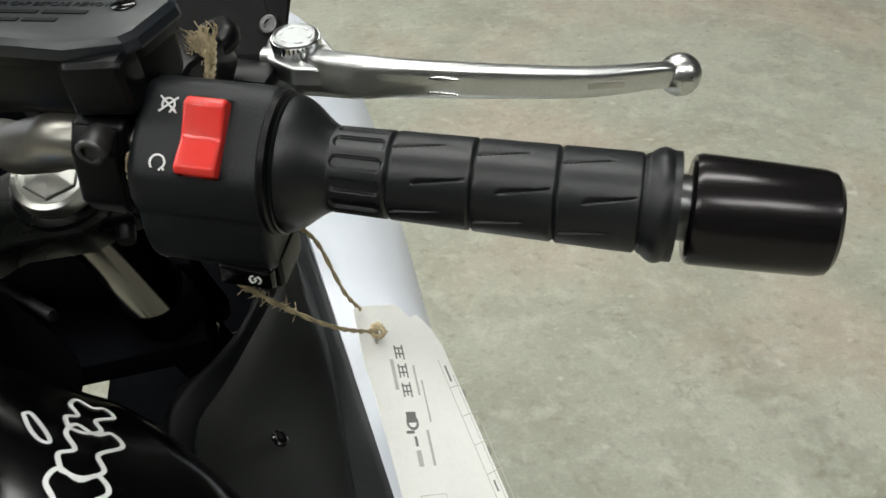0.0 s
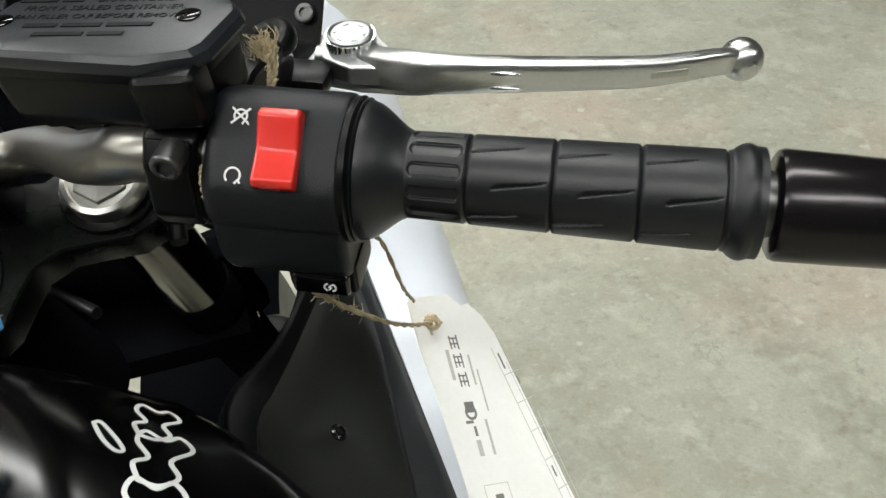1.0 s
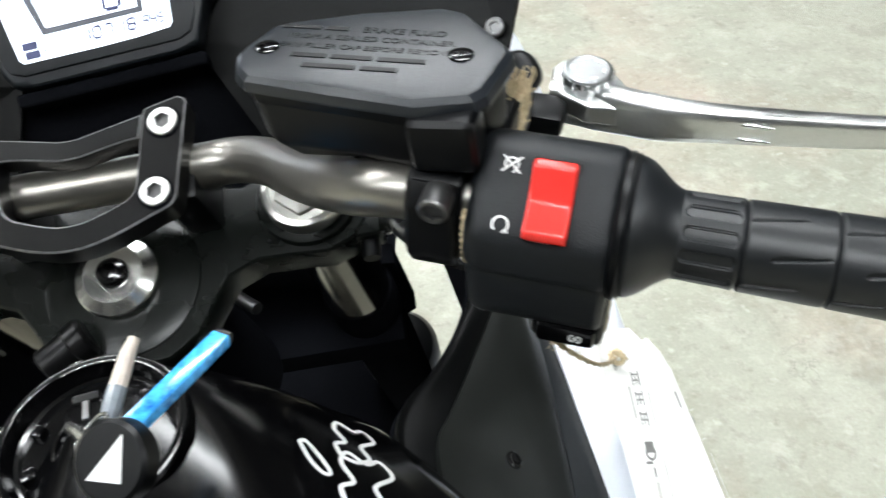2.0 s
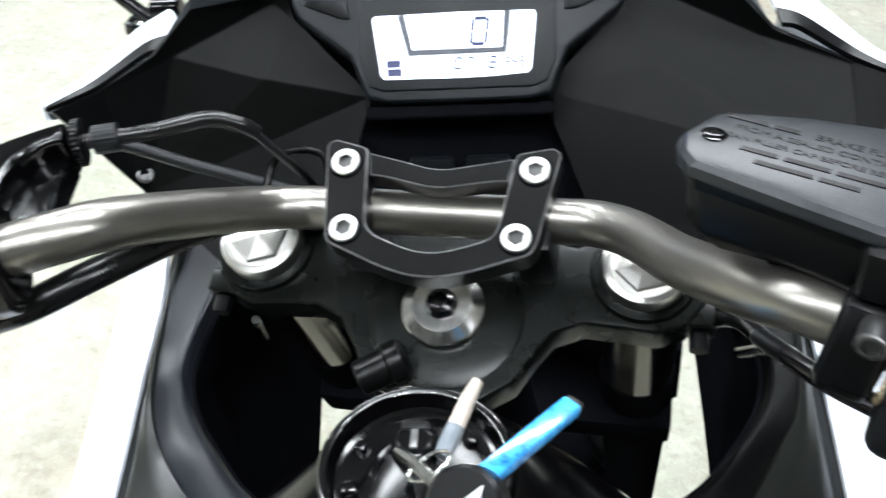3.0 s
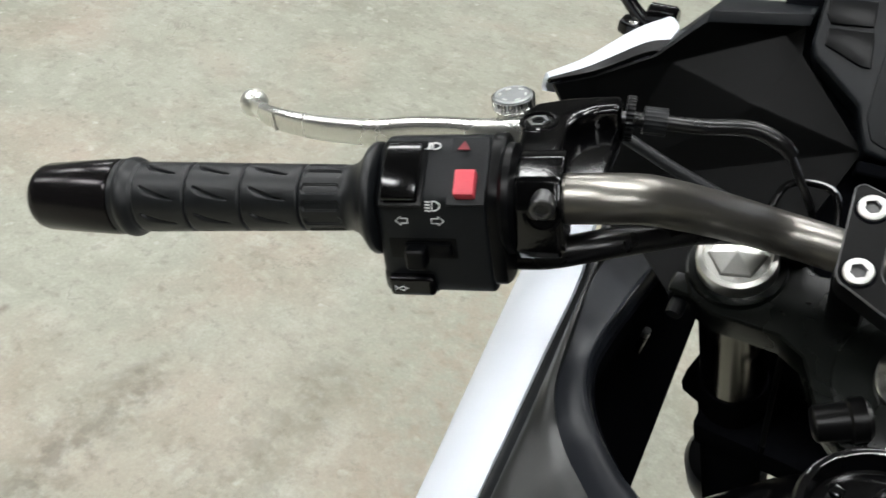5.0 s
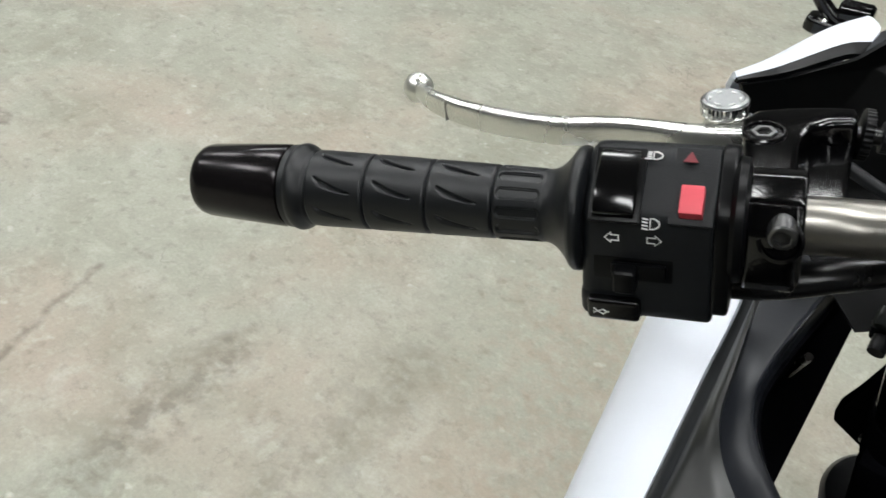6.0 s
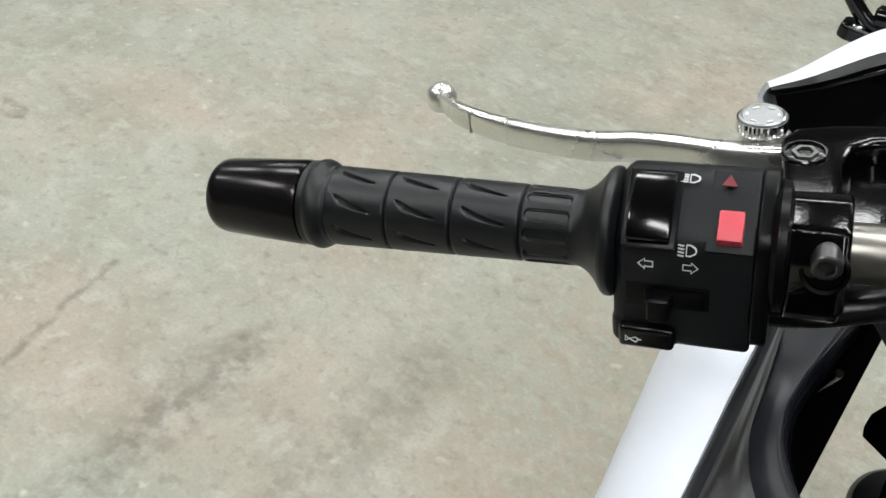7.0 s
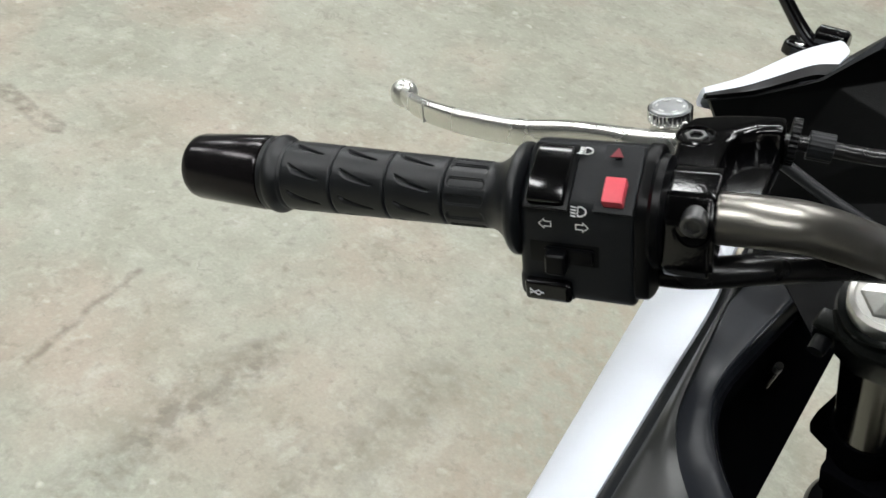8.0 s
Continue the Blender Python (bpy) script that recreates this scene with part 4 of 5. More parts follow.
for fork_x, fork_y in ((0.0925, 0.0118), (-0.0985, 0.0130)):
    cm = yoke_m @ Matrix.Translation((fork_x, fork_y, 0))
    part("fork_boss", lathe([(-0.030, 0.0258), (-0.0045, 0.0258), (-0.0015, 0.0246), (-0.0010, 0.0205)], 56, "Z"), YOKE, yoke, m=cm)
    cap = part("fork_cap", lathe([(-0.004, 0.0206), (0.0062, 0.0206), (0.0074, 0.0198), (0.0082, 0.0172), (0.0072, 0.0164), (0.0072, 0.005)], 56, "Z"), CAPALLOY, yoke, "bright alloy fork cap", cm)
    hexa = [(math.cos(radians(60 * k + 18)), math.sin(radians(60 * k + 18))) for k in range(6)]
    part("hexagon", loft([[(x * r, y * r, z) for x, y in hexa] for r, z in ((0.0148, 0.0068), (0.0146, 0.0078), (0.0138, 0.0084), (0.0075, 0.0094), (0.0010, 0.0106))]), CAPALLOY, cap, m=cm, sharp=4)
    leg = part("fork_leg", lathe([(-0.230, 0.0205), (-0.020, 0.0205)], 32, "Z"), FORK, bike, "bright steel fork tube", cm)
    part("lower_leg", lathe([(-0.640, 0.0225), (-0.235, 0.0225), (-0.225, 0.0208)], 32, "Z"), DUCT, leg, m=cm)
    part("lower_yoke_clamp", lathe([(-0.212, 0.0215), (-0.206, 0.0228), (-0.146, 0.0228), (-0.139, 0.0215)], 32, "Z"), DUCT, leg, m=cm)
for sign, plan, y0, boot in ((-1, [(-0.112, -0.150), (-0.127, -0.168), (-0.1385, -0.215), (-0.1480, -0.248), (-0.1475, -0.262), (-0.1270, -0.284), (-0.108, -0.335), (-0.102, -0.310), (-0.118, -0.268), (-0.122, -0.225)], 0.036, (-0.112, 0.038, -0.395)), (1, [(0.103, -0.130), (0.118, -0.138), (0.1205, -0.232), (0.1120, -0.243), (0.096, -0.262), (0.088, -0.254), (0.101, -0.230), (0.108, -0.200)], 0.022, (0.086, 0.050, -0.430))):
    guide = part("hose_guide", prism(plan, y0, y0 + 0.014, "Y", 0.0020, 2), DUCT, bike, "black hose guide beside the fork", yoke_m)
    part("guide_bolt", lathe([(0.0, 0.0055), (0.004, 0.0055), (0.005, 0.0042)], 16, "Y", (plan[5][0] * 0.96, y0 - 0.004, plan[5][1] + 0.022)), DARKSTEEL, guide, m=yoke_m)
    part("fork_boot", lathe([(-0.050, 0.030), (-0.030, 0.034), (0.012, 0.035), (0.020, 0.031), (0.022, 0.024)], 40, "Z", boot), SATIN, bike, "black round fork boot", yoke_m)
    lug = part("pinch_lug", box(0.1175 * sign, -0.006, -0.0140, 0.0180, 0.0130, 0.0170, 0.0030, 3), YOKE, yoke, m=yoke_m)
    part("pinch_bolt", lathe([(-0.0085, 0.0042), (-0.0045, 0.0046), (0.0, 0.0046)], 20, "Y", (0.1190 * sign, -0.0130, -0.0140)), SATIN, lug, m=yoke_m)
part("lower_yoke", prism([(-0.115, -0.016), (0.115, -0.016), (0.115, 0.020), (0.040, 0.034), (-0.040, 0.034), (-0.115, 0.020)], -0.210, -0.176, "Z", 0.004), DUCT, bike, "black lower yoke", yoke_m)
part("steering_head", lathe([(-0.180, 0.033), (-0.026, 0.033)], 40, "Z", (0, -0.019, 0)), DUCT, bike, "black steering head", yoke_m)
nut = part("stem_nut", lathe([(-0.002, 0.0202), (0.0040, 0.0202), (0.0048, 0.0198), (0.0052, 0.0192), (0.0084, 0.0147), (0.0087, 0.0143), (0.0086, 0.0078), (0.0076, 0.0070), (0.0060, 0.0068), (0.0060, 0.003)], 72, "Z", (0, -0.0160, 0)), NUT, yoke, "chromed stem nut", yoke_m)
part("rubber_plug", lathe([(0.0060, 0.0074), (0.0104, 0.0073), (0.0122, 0.0064), (0.0130, 0.0046), (0.0132, 0.0040), (0.0122, 0.0034), (0.0118, 0.001)], 36, "Z", (0, -0.0160, 0)), GLOSS, nut, "black plug", yoke_m)
stop_m = yoke_m @ pose(-0.0255, -0.0480, 0.001, 0, 0, 32) @ Matrix.Diagonal((1.1, 1.15, 1.15, 1))
stopper = part("stopper", lathe([(-0.011, 0.0060), (-0.010, 0.0074), (0.003, 0.0078), (0.004, 0.0090), (0.010, 0.0090), (0.012, 0.0070)], 28), BRACKET, yoke, "black steering stop", stop_m)

# steering damper rod and a brass fitting behind the yoke
rod = part("lock_rod", sweep([(-0.0400, 0.1610, 0.8563), (-0.0167, 0.1374, 0.8563), (0.0260, 0.0934, 0.8563)], 0.0042, 14, 4), DARKSTEEL, bike, "grey steel rod behind the steering head")
part("fitting", lathe([(-0.010, 0.006), (-0.004, 0.006), (-0.003, 0.0085), (0.006, 0.0085), (0.008, 0.006)], 6, "X", (-0.0227, 0.1890, 0.8218)), BRASS, rod)

# bracket over the bar: two uprights and a rear bridge in one plate, and a front bridge
clamp_m = facing((0, -0.001, 1.0345), (0, -0.505, 0.863), (1, 0, 0))


def edged_plate(poly, low, top, edge, material, parent, name, label=""):
    """A flat plate whose upper edge is a narrow chamfer, its highlight put into a paler colour."""
    n = len(poly)
    inner = []
    for k in range(n):
        p, q, r = (Vector(poly[(k + d) % n]) for d in (-1, 0, 1))
        e, f = (q - p).normalized(), (r - q).normalized()
        mitre = (Vector((-e.y, e.x)) + Vector((-f.y, f.x))).normalized()
        inner.append(q + mitre * edge / max(0.5, mitre.dot(Vector((-f.y, f.x)))))
    bm = bmesh.new()
    rings = [[bm.verts.new((x, y, z)) for x, y in ring] for ring, z in ((poly, low), (poly, top - edge * 0.8), (inner, top))]
    for r0, r1, slot in ((rings[0], rings[1], 0), (rings[1], rings[2], 1)):
        for k in range(n):
            bm.faces.new((r0[k], r0[(k + 1) % n], r1[(k + 1) % n], r1[k])).material_index = slot
    bm.faces.new(rings[2])
    bm.faces.new(list(reversed(rings[0])))
    bm.normal_update()
    bmesh.ops.triangulate(bm, faces=[f for f in bm.faces if len(f.verts) > 4], ngon_method="EAR_CLIP")
    ob = part(name, bm, material, parent, label, clamp_m, 25)
    ob.data.materials.append(EDGE_GLINT)
    return ob


right_outer = [(0.0, -0.0345), (0.0055, -0.0342), (0.0105, -0.0334), (0.0175, -0.0316), (0.0245, -0.0292), (0.0385, -0.0236), (0.0440, -0.0216), (0.0462, -0.0196), (0.0476, -0.0165), (0.0543, 0.0272), (0.0533, 0.0294), (0.0508, 0.0308), (0.0495, 0.0308), (0.0368, 0.0278), (0.0350, 0.0268), (0.0342, 0.0250), (0.0311, 0.0), (0.0301, -0.0080), (0.0292, -0.0112), (0.0275, -0.0136), (0.0245, -0.0158), (0.0180, -0.0184), (0.0105, -0.0210), (0.0050, -0.0223), (0.0, -0.0226)]
plan = [(x - 0.001, y) for x, y in right_outer + [(-x, y) for x, y in reversed(right_outer[1:-1])]]
bracket = edged_plate(plan, -0.0105, 0.0030, 0.0008, BRACKET, bike, "bar_clamp", "black alloy handlebar clamp with painted edge highlights and bright bolts")
right_front = [(0.0, 0.0089), (0.0050, 0.0092), (0.0120, 0.0106), (0.0200, 0.0123), (0.0260, 0.0133), (0.0318, 0.0137), (0.0338, 0.0250), (0.0250, 0.0232), (0.0120, 0.0203), (0.0050, 0.0187), (0.0, 0.0183)]
edged_plate([(x - 0.001, y) for x, y in right_front + [(-x, y) for x, y in reversed(right_front[1:-1])]], -0.0090, 0.0022, 0.0006, BRACKET, bracket, "front_bridge")
for x in (-0.0425, 0.0425):
    for bx, y in ((0.0436, 0.0188), (0.0386, -0.0141)):
        at = clamp_m @ Matrix.Translation((math.copysign(bx, x) - 0.001, y, 0.0030))
        part("counterbore", lathe([(0.0, 0.0078), (0.0003, 0.0076), (0.0003, 0.0060)], 32, "Z"), DUCT, bracket, m=at)
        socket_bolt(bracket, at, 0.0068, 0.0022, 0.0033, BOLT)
    part("pedestal", prism([(-0.0085, -0.013), (0.0085, -0.013), (0.0085, 0.014), (-0.0085, 0.014)], -0.060, -0.0105, "Z", 0.003), SATIN, bracket, m=clamp_m @ Matrix.Translation((x, 0, 0)))


# ---- instruments ----
DASH = BODY @ facing((0.002, 0.150, 1.042), (0, -0.79, 0.61), (1, 0, 0))
bezel_half = [(0.0, -0.0300), (0.040, -0.0300), (0.0525, -0.0275), (0.0585, -0.0120), (0.0620, -0.0030), (0.0920, 0.0200), (0.0955, 0.0280), (0.0950, 0.0900), (0.0, 0.1150)]
cluster = part("instrument_panel", prism(bezel_half + [(-x, y) for x, y in reversed(bezel_half[1:-1])], -0.030, -0.0015, "Z", 0.0030, 3, 12), CLUSTER, bike, "black instrument panel with a lit screen", DASH)
frame_in = [(0.0, -0.0235), (0.0430, -0.0235), (0.0505, -0.0205), (0.0560, -0.0080), (0.0560, 0.0220), (0.0540, 0.0850), (0.0, 0.1000)]
part("face_surround", prism(frame_in + [(-x, y) for x, y in reversed(frame_in[1:-1])], -0.006, 0.0006, "Z", 0.0010, 2, 12), MATTE, cluster, m=DASH)
screen_plan = [(-0.0415, -0.0172), (0.0, -0.0176), (0.0200, -0.0172), (0.0395, -0.0159), (0.0418, -0.0135), (0.0450, 0.0170), (0.0438, 0.0192), (0.0, 0.0198), (-0.0465, 0.0191), (-0.0482, 0.0172), (-0.0437, -0.0150)]
screen = part("lcd_screen", prism(screen_plan, 0.0004, 0.0010, "Z"), LCD, cluster, "lit white display with dark digits", DASH)
lcd_m = DASH @ Matrix.Translation((0, 0, 0.0012))
part("speed_frame", strokes([[(-0.0318, 0.0192), (-0.0266, -0.0026), (0.0268, -0.0026), (0.0290, 0.0194)]], 0.0042, 0.0001), LCDGREY, screen, m=lcd_m)


def seven(digits, x, y, wide, high, gap, slant=0.12):
    """Digits as display bars."""
    table = {"0": "abcdef", "1": "bc", "4": "bcfg", "5": "acdfg", "7": "abc", "8": "abcdefg", "9": "abcfg"}
    w, h = wide / 2, high / 2
    seg = {"a": ((-w, h), (w, h)), "b": ((w, h), (w, 0)), "c": ((w, 0), (w, -h)), "d": ((-w, -h), (w, -h)), "e": ((-w, -h), (-w, 0)), "f": ((-w, 0), (-w, h)), "g": ((-w, 0), (w, 0))}
    out = []
    for k, d in enumerate(digits):
        for s in table.get(d, ""):
            (x0, y0), (x1, y1) = seg[s]
            f = 0.86
            mx, my = (x0 + x1) / 2, (y0 + y1) / 2
            out.append([(x + k * gap + slant * v + u, y + v) for u, v in ((mx + (x0 - mx) * f, my + (y0 - my) * f), (mx + (x1 - mx) * f, my + (y1 - my) * f))])
    return out


for bar in seven("0", 0.0130, 0.0084, 0.0085, 0.0145, 0.01):
    part("speed_digit_bar", strokes([bar], 0.0021, 0.0002), LCDINK, screen, m=lcd_m)
for k, digit in enumerate("10718"):
    part("odometer_digit", strokes(seven(digit, -0.0055 + 0.0064 * k, -0.0095, 0.0042, 0.0062, 0.0064), 0.0012, 0.0002), LCDINK, screen, m=lcd_m)
for k, digit in enumerate("945"):
    part("clock_digit", strokes(seven(digit, 0.0282 + 0.0043 * k, -0.0095, 0.0030, 0.0050, 0.0043), 0.0009, 0.0002), LCDINK, screen, m=lcd_m)
for x, y in ((-0.0405, -0.0085), (-0.0400, -0.0135)):
    part("fuel_bar", strokes([[(x, y), (x + 0.0085, y)]], 0.0042, 0.0001), LCDINK, screen, m=lcd_m)
part("fuel_sign", strokes([[(-0.0295, -0.0125), (-0.0275, -0.0125)]] + [[(-0.0352, 0.0160 - 0.005 * k), (-0.0340, 0.0160 - 0.005 * k)] for k in range(5)], 0.0010, 0.0001), LCDINK, screen, m=lcd_m)
# rev counter above the screen
dial_plan = [(-0.0510, 0.0285), (-0.0358, 0.0313), (-0.0118, 0.0347), (0.0050, 0.0356), (0.0190, 0.0333), (0.0295, 0.0290), (0.0500, 0.0275), (0.0510, 0.0300), (0.0480, 0.0700), (0.0300, 0.0880), (0.0, 0.0940), (-0.0300, 0.0880), (-0.0480, 0.0700), (-0.0512, 0.0300)]
revs = part("rev_counter", prism(dial_plan, 0.0002, 0.0010, "Z"), DIALFACE, cluster, "black rev counter with white marks", DASH)
HUB = (0.0016, 0.0412)
rev_m = DASH @ Matrix.Translation((HUB[0], HUB[1], 0.0011))
part("scale_band", strokes([arc(0, 0, 0.0352, 196, 95, 16)], 0.0036, 0.0001), INK, revs, "grey scale band", rev_m)
part("scale_band", strokes([arc(0, 0, 0.0318, 2, -22, 6)], 0.0036, 0.0001), INK, revs, "grey scale band", rev_m)
part("red_band", strokes([arc(0, 0, 0.0318, 48, 3, 8)], 0.0036, 0.0001), RED, revs, m=rev_m)
for k in range(4):
    part("red_mark", strokes([arc(0, 0, 0.0374, 40 - 12 * k, 33 - 12 * k, 3)], 0.0040, 0.0001), DULLRED, revs, "dull red mark", rev_m)
ticks = []
for k in range(12):
    a = radians(186 - k * 18.2)
    ticks.append([(r * math.cos(a) - 0.0028, r * math.sin(a)) for r in (0.0432, 0.0495)])
for tick in ticks:
    part("tick", strokes([tick], 0.0011, 0.0001), PRINT, revs, m=rev_m)
part("numeral", lettering("0", 0.0068, 0.00005), PRINT, revs, m=rev_m @ Matrix.Translation((-0.0412, -0.0010, 0.0003)))
part("numeral", lettering("1", 0.0068, 0.00005), PRINT, revs, m=rev_m @ Matrix.Translation((-0.0395, 0.0105, 0.0003)))
part("legend", lettering("x1000r/min", 0.0034, 0.00005), FAINT, revs, m=rev_m @ Matrix.Translation((0.004, 0.0120, 0)))
needle = part("needle", strokes([[(-0.0060, -0.0025), (-0.0330, 0.0150)]], 0.0013, 0.0008), NEEDLE, revs, "white needle", rev_m @ Matrix.Translation((0, 0, 0.002)))
part("hub", lathe([(0.0, 0.0042), (0.0022, 0.0040), (0.0030, 0.0030), (0.0030, 0.001)], 28, "Z"), SATIN, revs, m=rev_m)
for side in (1, -1):
    for poly in ([(0.0612, 0.0190), (0.0667, 0.0192), (0.0880, 0.0275), (0.0888, 0.0378), (0.0646, 0.0394)], [(0.0655, 0.0424), (0.0886, 0.0404), (0.0922, 0.0464), (0.0920, 0.0560), (0.0668, 0.0570)]):
        part("side_window", prism([(x * side, y) for x, y in poly], -0.001, 0.0004, "Z", 0.0008), SATIN, cluster, m=DASH)
blue = part("indicator_lamp", lathe([(0.0, 0.0029), (0.0008, 0.0029), (0.0014, 0.0020), (0.0014, 0.0005)], 20, "Z", (0.0672, 0.0300, 0)), BLUELAMP, cluster, "lit blue indicator lamp", DASH)
green = part("indicator_lamp", lathe([(0.0, 0.0026), (0.0008, 0.0026), (0.0014, 0.0018), (0.0014, 0.0005)], 20, "Z", (0.0705, 0.0425, 0)), GREENLAMP, cluster, "lit green indicator lamp", DASH)
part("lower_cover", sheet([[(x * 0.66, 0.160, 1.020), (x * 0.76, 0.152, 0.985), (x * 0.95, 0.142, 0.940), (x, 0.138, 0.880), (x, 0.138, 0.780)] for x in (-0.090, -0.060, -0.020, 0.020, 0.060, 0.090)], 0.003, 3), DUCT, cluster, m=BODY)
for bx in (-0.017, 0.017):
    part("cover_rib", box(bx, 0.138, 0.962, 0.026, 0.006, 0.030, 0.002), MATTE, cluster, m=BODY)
# two added black sheets that stand for the shade in the gaps round the instruments
part("gap_filler", box(0, 0.205, 0.968, 0.250, 0.004, 0.128, 0.0), DUCT, cluster, m=BODY)
part("gap_backing", prism([(x * 1.25, y) for x, y in bezel_half] + [(-x * 1.25, y) for x, y in reversed(bezel_half[1:-1])], -0.042, -0.034, "Z"), DUCT, cluster, m=DASH)
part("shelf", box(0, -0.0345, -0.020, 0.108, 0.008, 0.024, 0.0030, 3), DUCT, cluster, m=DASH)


# ---- cowl, fairing and side panels, a pair of each ----
def sides(name, rows, material, label, thick=0.003, smooth=4, parent=None):
    out = []
    for m in (SIDE_R, BODY @ MIRROR):
        out.append(part(name, sheet(rows, thick, smooth), material, parent or bike, label, m, 32))
    return out


def faceted(points, faces, thick, bevel):
    """A thin moulding of flat facets with softened creases."""
    bm = bmesh.new()
    vs = [bm.verts.new(p) for p in points]
    for f in faces:
        bm.faces.new([vs[k] for k in f])
    bmesh.ops.recalc_face_normals(bm, faces=bm.faces)
    if sum(f.normal.z for f in bm.faces) < 0:
        bmesh.ops.reverse_faces(bm, faces=bm.faces)
    edges = [e for e in bm.edges if len(e.link_faces) == 2 and e.calc_face_angle(0) > radians(3)]
    bmesh.ops.bevel(bm, geom=edges, offset=bevel, segments=3, affect="EDGES", profile=0.5, clamp_overlap=True)
    bmesh.ops.solidify(bm, geom=bm.faces[:], thickness=thick)
    return bm


# 0 and 1 lie under the screen trim, 2 and 3 beside the instruments, 4 at the trim's foot, 5 to 8 along the rim and the lower edge
cowl_points = [(0.100, 0.1865, 1.0660), (0.1535, 0.1685, 1.0636), (0.0985, 0.183, 1.0490), (0.0540, 0.1540, 1.010), (0.1790, 0.1588, 1.0405), (0.210, 0.142, 1.0260), (0.228, 0.116, 1.0280), (0.187, 0.098, 0.972), (0.130, 0.092, 0.915), (0.085, 0.108, 0.930), (0.170, 0.1650, 1.0365), (0.110, 0.1920, 1.0570), (0.1143, 0.1538, 1.0248)]
cowl_faces = [(0, 1, 11), (1, 4, 10), (1, 10, 11), (0, 11, 2), (10, 12, 11), (11, 12, 2), (12, 3, 2), (4, 5, 10), (5, 6, 7), (5, 7, 10), (10, 7, 12), (12, 7, 3), (3, 7, 9), (7, 8, 9)]
trim_points = [(0.1774, 0.1600, 1.0411), (0.1538, 0.1680, 1.0643), (0.0976, 0.1860, 1.0667), (0.1766, 0.1645, 1.0445), (0.1528, 0.1705, 1.0711), (0.0972, 0.1885, 1.0730), (0.1790, 0.2000, 1.0400), (0.1530, 0.2100, 1.0660), (0.0970, 0.2280, 1.0680)]
trim_faces = [(0, 1, 4, 3), (1, 2, 5, 4), (3, 4, 7, 6), (4, 5, 8, 7)]
for m in (BODY, BODY @ MIRROR):
    trim_ob = part("screen_trim", faceted(trim_points, trim_faces, 0.003, 0.0006), CLUSTER, bike, "black satin trim under the windscreen", m, 25)
    part("trim_screw", lathe([(0.0, 0.0042), (0.0010, 0.0040), (0.0014, 0.0030), (0.0008, 0.0020), (0.0008, 0.0005)], 20, "Z"), STEEL, trim_ob, m=m @ facing((0.116, 0.1960, 1.0790), (0.1, -0.25, 0.96), (1, 0, 0)))
for m, out, corner, bolt_at in ((BODY, (0.009, 0.012), (0.219, 0.098, 0.9832), (0.2183, 0.1080, 0.9976)), (BODY @ MIRROR, (0.0, 0.0), (0.1985, 0.1400, 0.9570), (0.1985, 0.1425, 0.9685))):
    pts = [Vector(p) for p in cowl_points]
    for k, dx in zip((5, 6), out):
        pts[k].x += dx
    pts[7] = Vector(corner)
    cowl = part("cowl_panel", faceted(pts, cowl_faces, 0.003, 0.0012), COWL, bike, "black grained inner cowl panel", m, 40)
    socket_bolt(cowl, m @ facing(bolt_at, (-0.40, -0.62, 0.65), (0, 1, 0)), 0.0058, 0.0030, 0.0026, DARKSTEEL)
sides("rim_seal", [[(0.1765, 0.1640, 1.0425), (0.186, 0.160, 1.0415), (0.211, 0.143, 1.0305), (0.2305, 0.115, 1.0310)], [(0.1765, 0.1815, 1.0444), (0.1903, 0.1730, 1.0423), (0.2146, 0.1506, 1.0314), (0.2319, 0.1160, 1.0318)]], SATIN, "black strip between cowl and white edge", 0.003, 4)
sides("cowl_rim", [
    [(0.1765, 0.1811, 1.0443), (0.1900, 0.1726, 1.0422), (0.2143, 0.1500, 1.0313), (0.2318, 0.1159, 1.0318)],
    [(0.1765, 0.2020, 1.0465), (0.195, 0.188, 1.0430), (0.2195, 0.160, 1.0325), (0.2345, 0.118, 1.0335)],
    [(0.190, 0.224, 1.0410), (0.206, 0.200, 1.037), (0.2270, 0.164, 1.0250), (0.2380, 0.122, 1.0235)],
    [(0.200, 0.255, 0.990), (0.216, 0.222, 0.998), (0.2320, 0.168, 1.002), (0.2370, 0.122, 1.0195)],
], WHITE, "white painted fairing edge beside the cowl", 0.003, 4)
ys = (0.30, 0.20, 0.12, 0.05, -0.02, -0.10, -0.20, -0.32)
for m, out in ((SIDE_R, 0.004), (BODY @ MIRROR, 0.0)):
    rows = [[(0.197 + (0.012 if y > 0.15 else 0), y, 0.857 + 0.345 * y), (0.212 + 0.05 * y + out * 0.4, y, 0.853 + 0.28 * y), (0.231 + 0.09 * y + out, y, 0.838 + 0.18 * y), (0.245 + 0.113 * y + out, y, 0.810 + 0.05 * y), (0.252 + 0.10 * y + out, y, 0.740), (0.250 + 0.05 * y + out, y, 0.600), (0.215, y, 0.420)] for y in ys]
    part("side_fairing", sheet(rows, 0.003, 4), WHITE, bike, "white painted side fairing", m, 32)
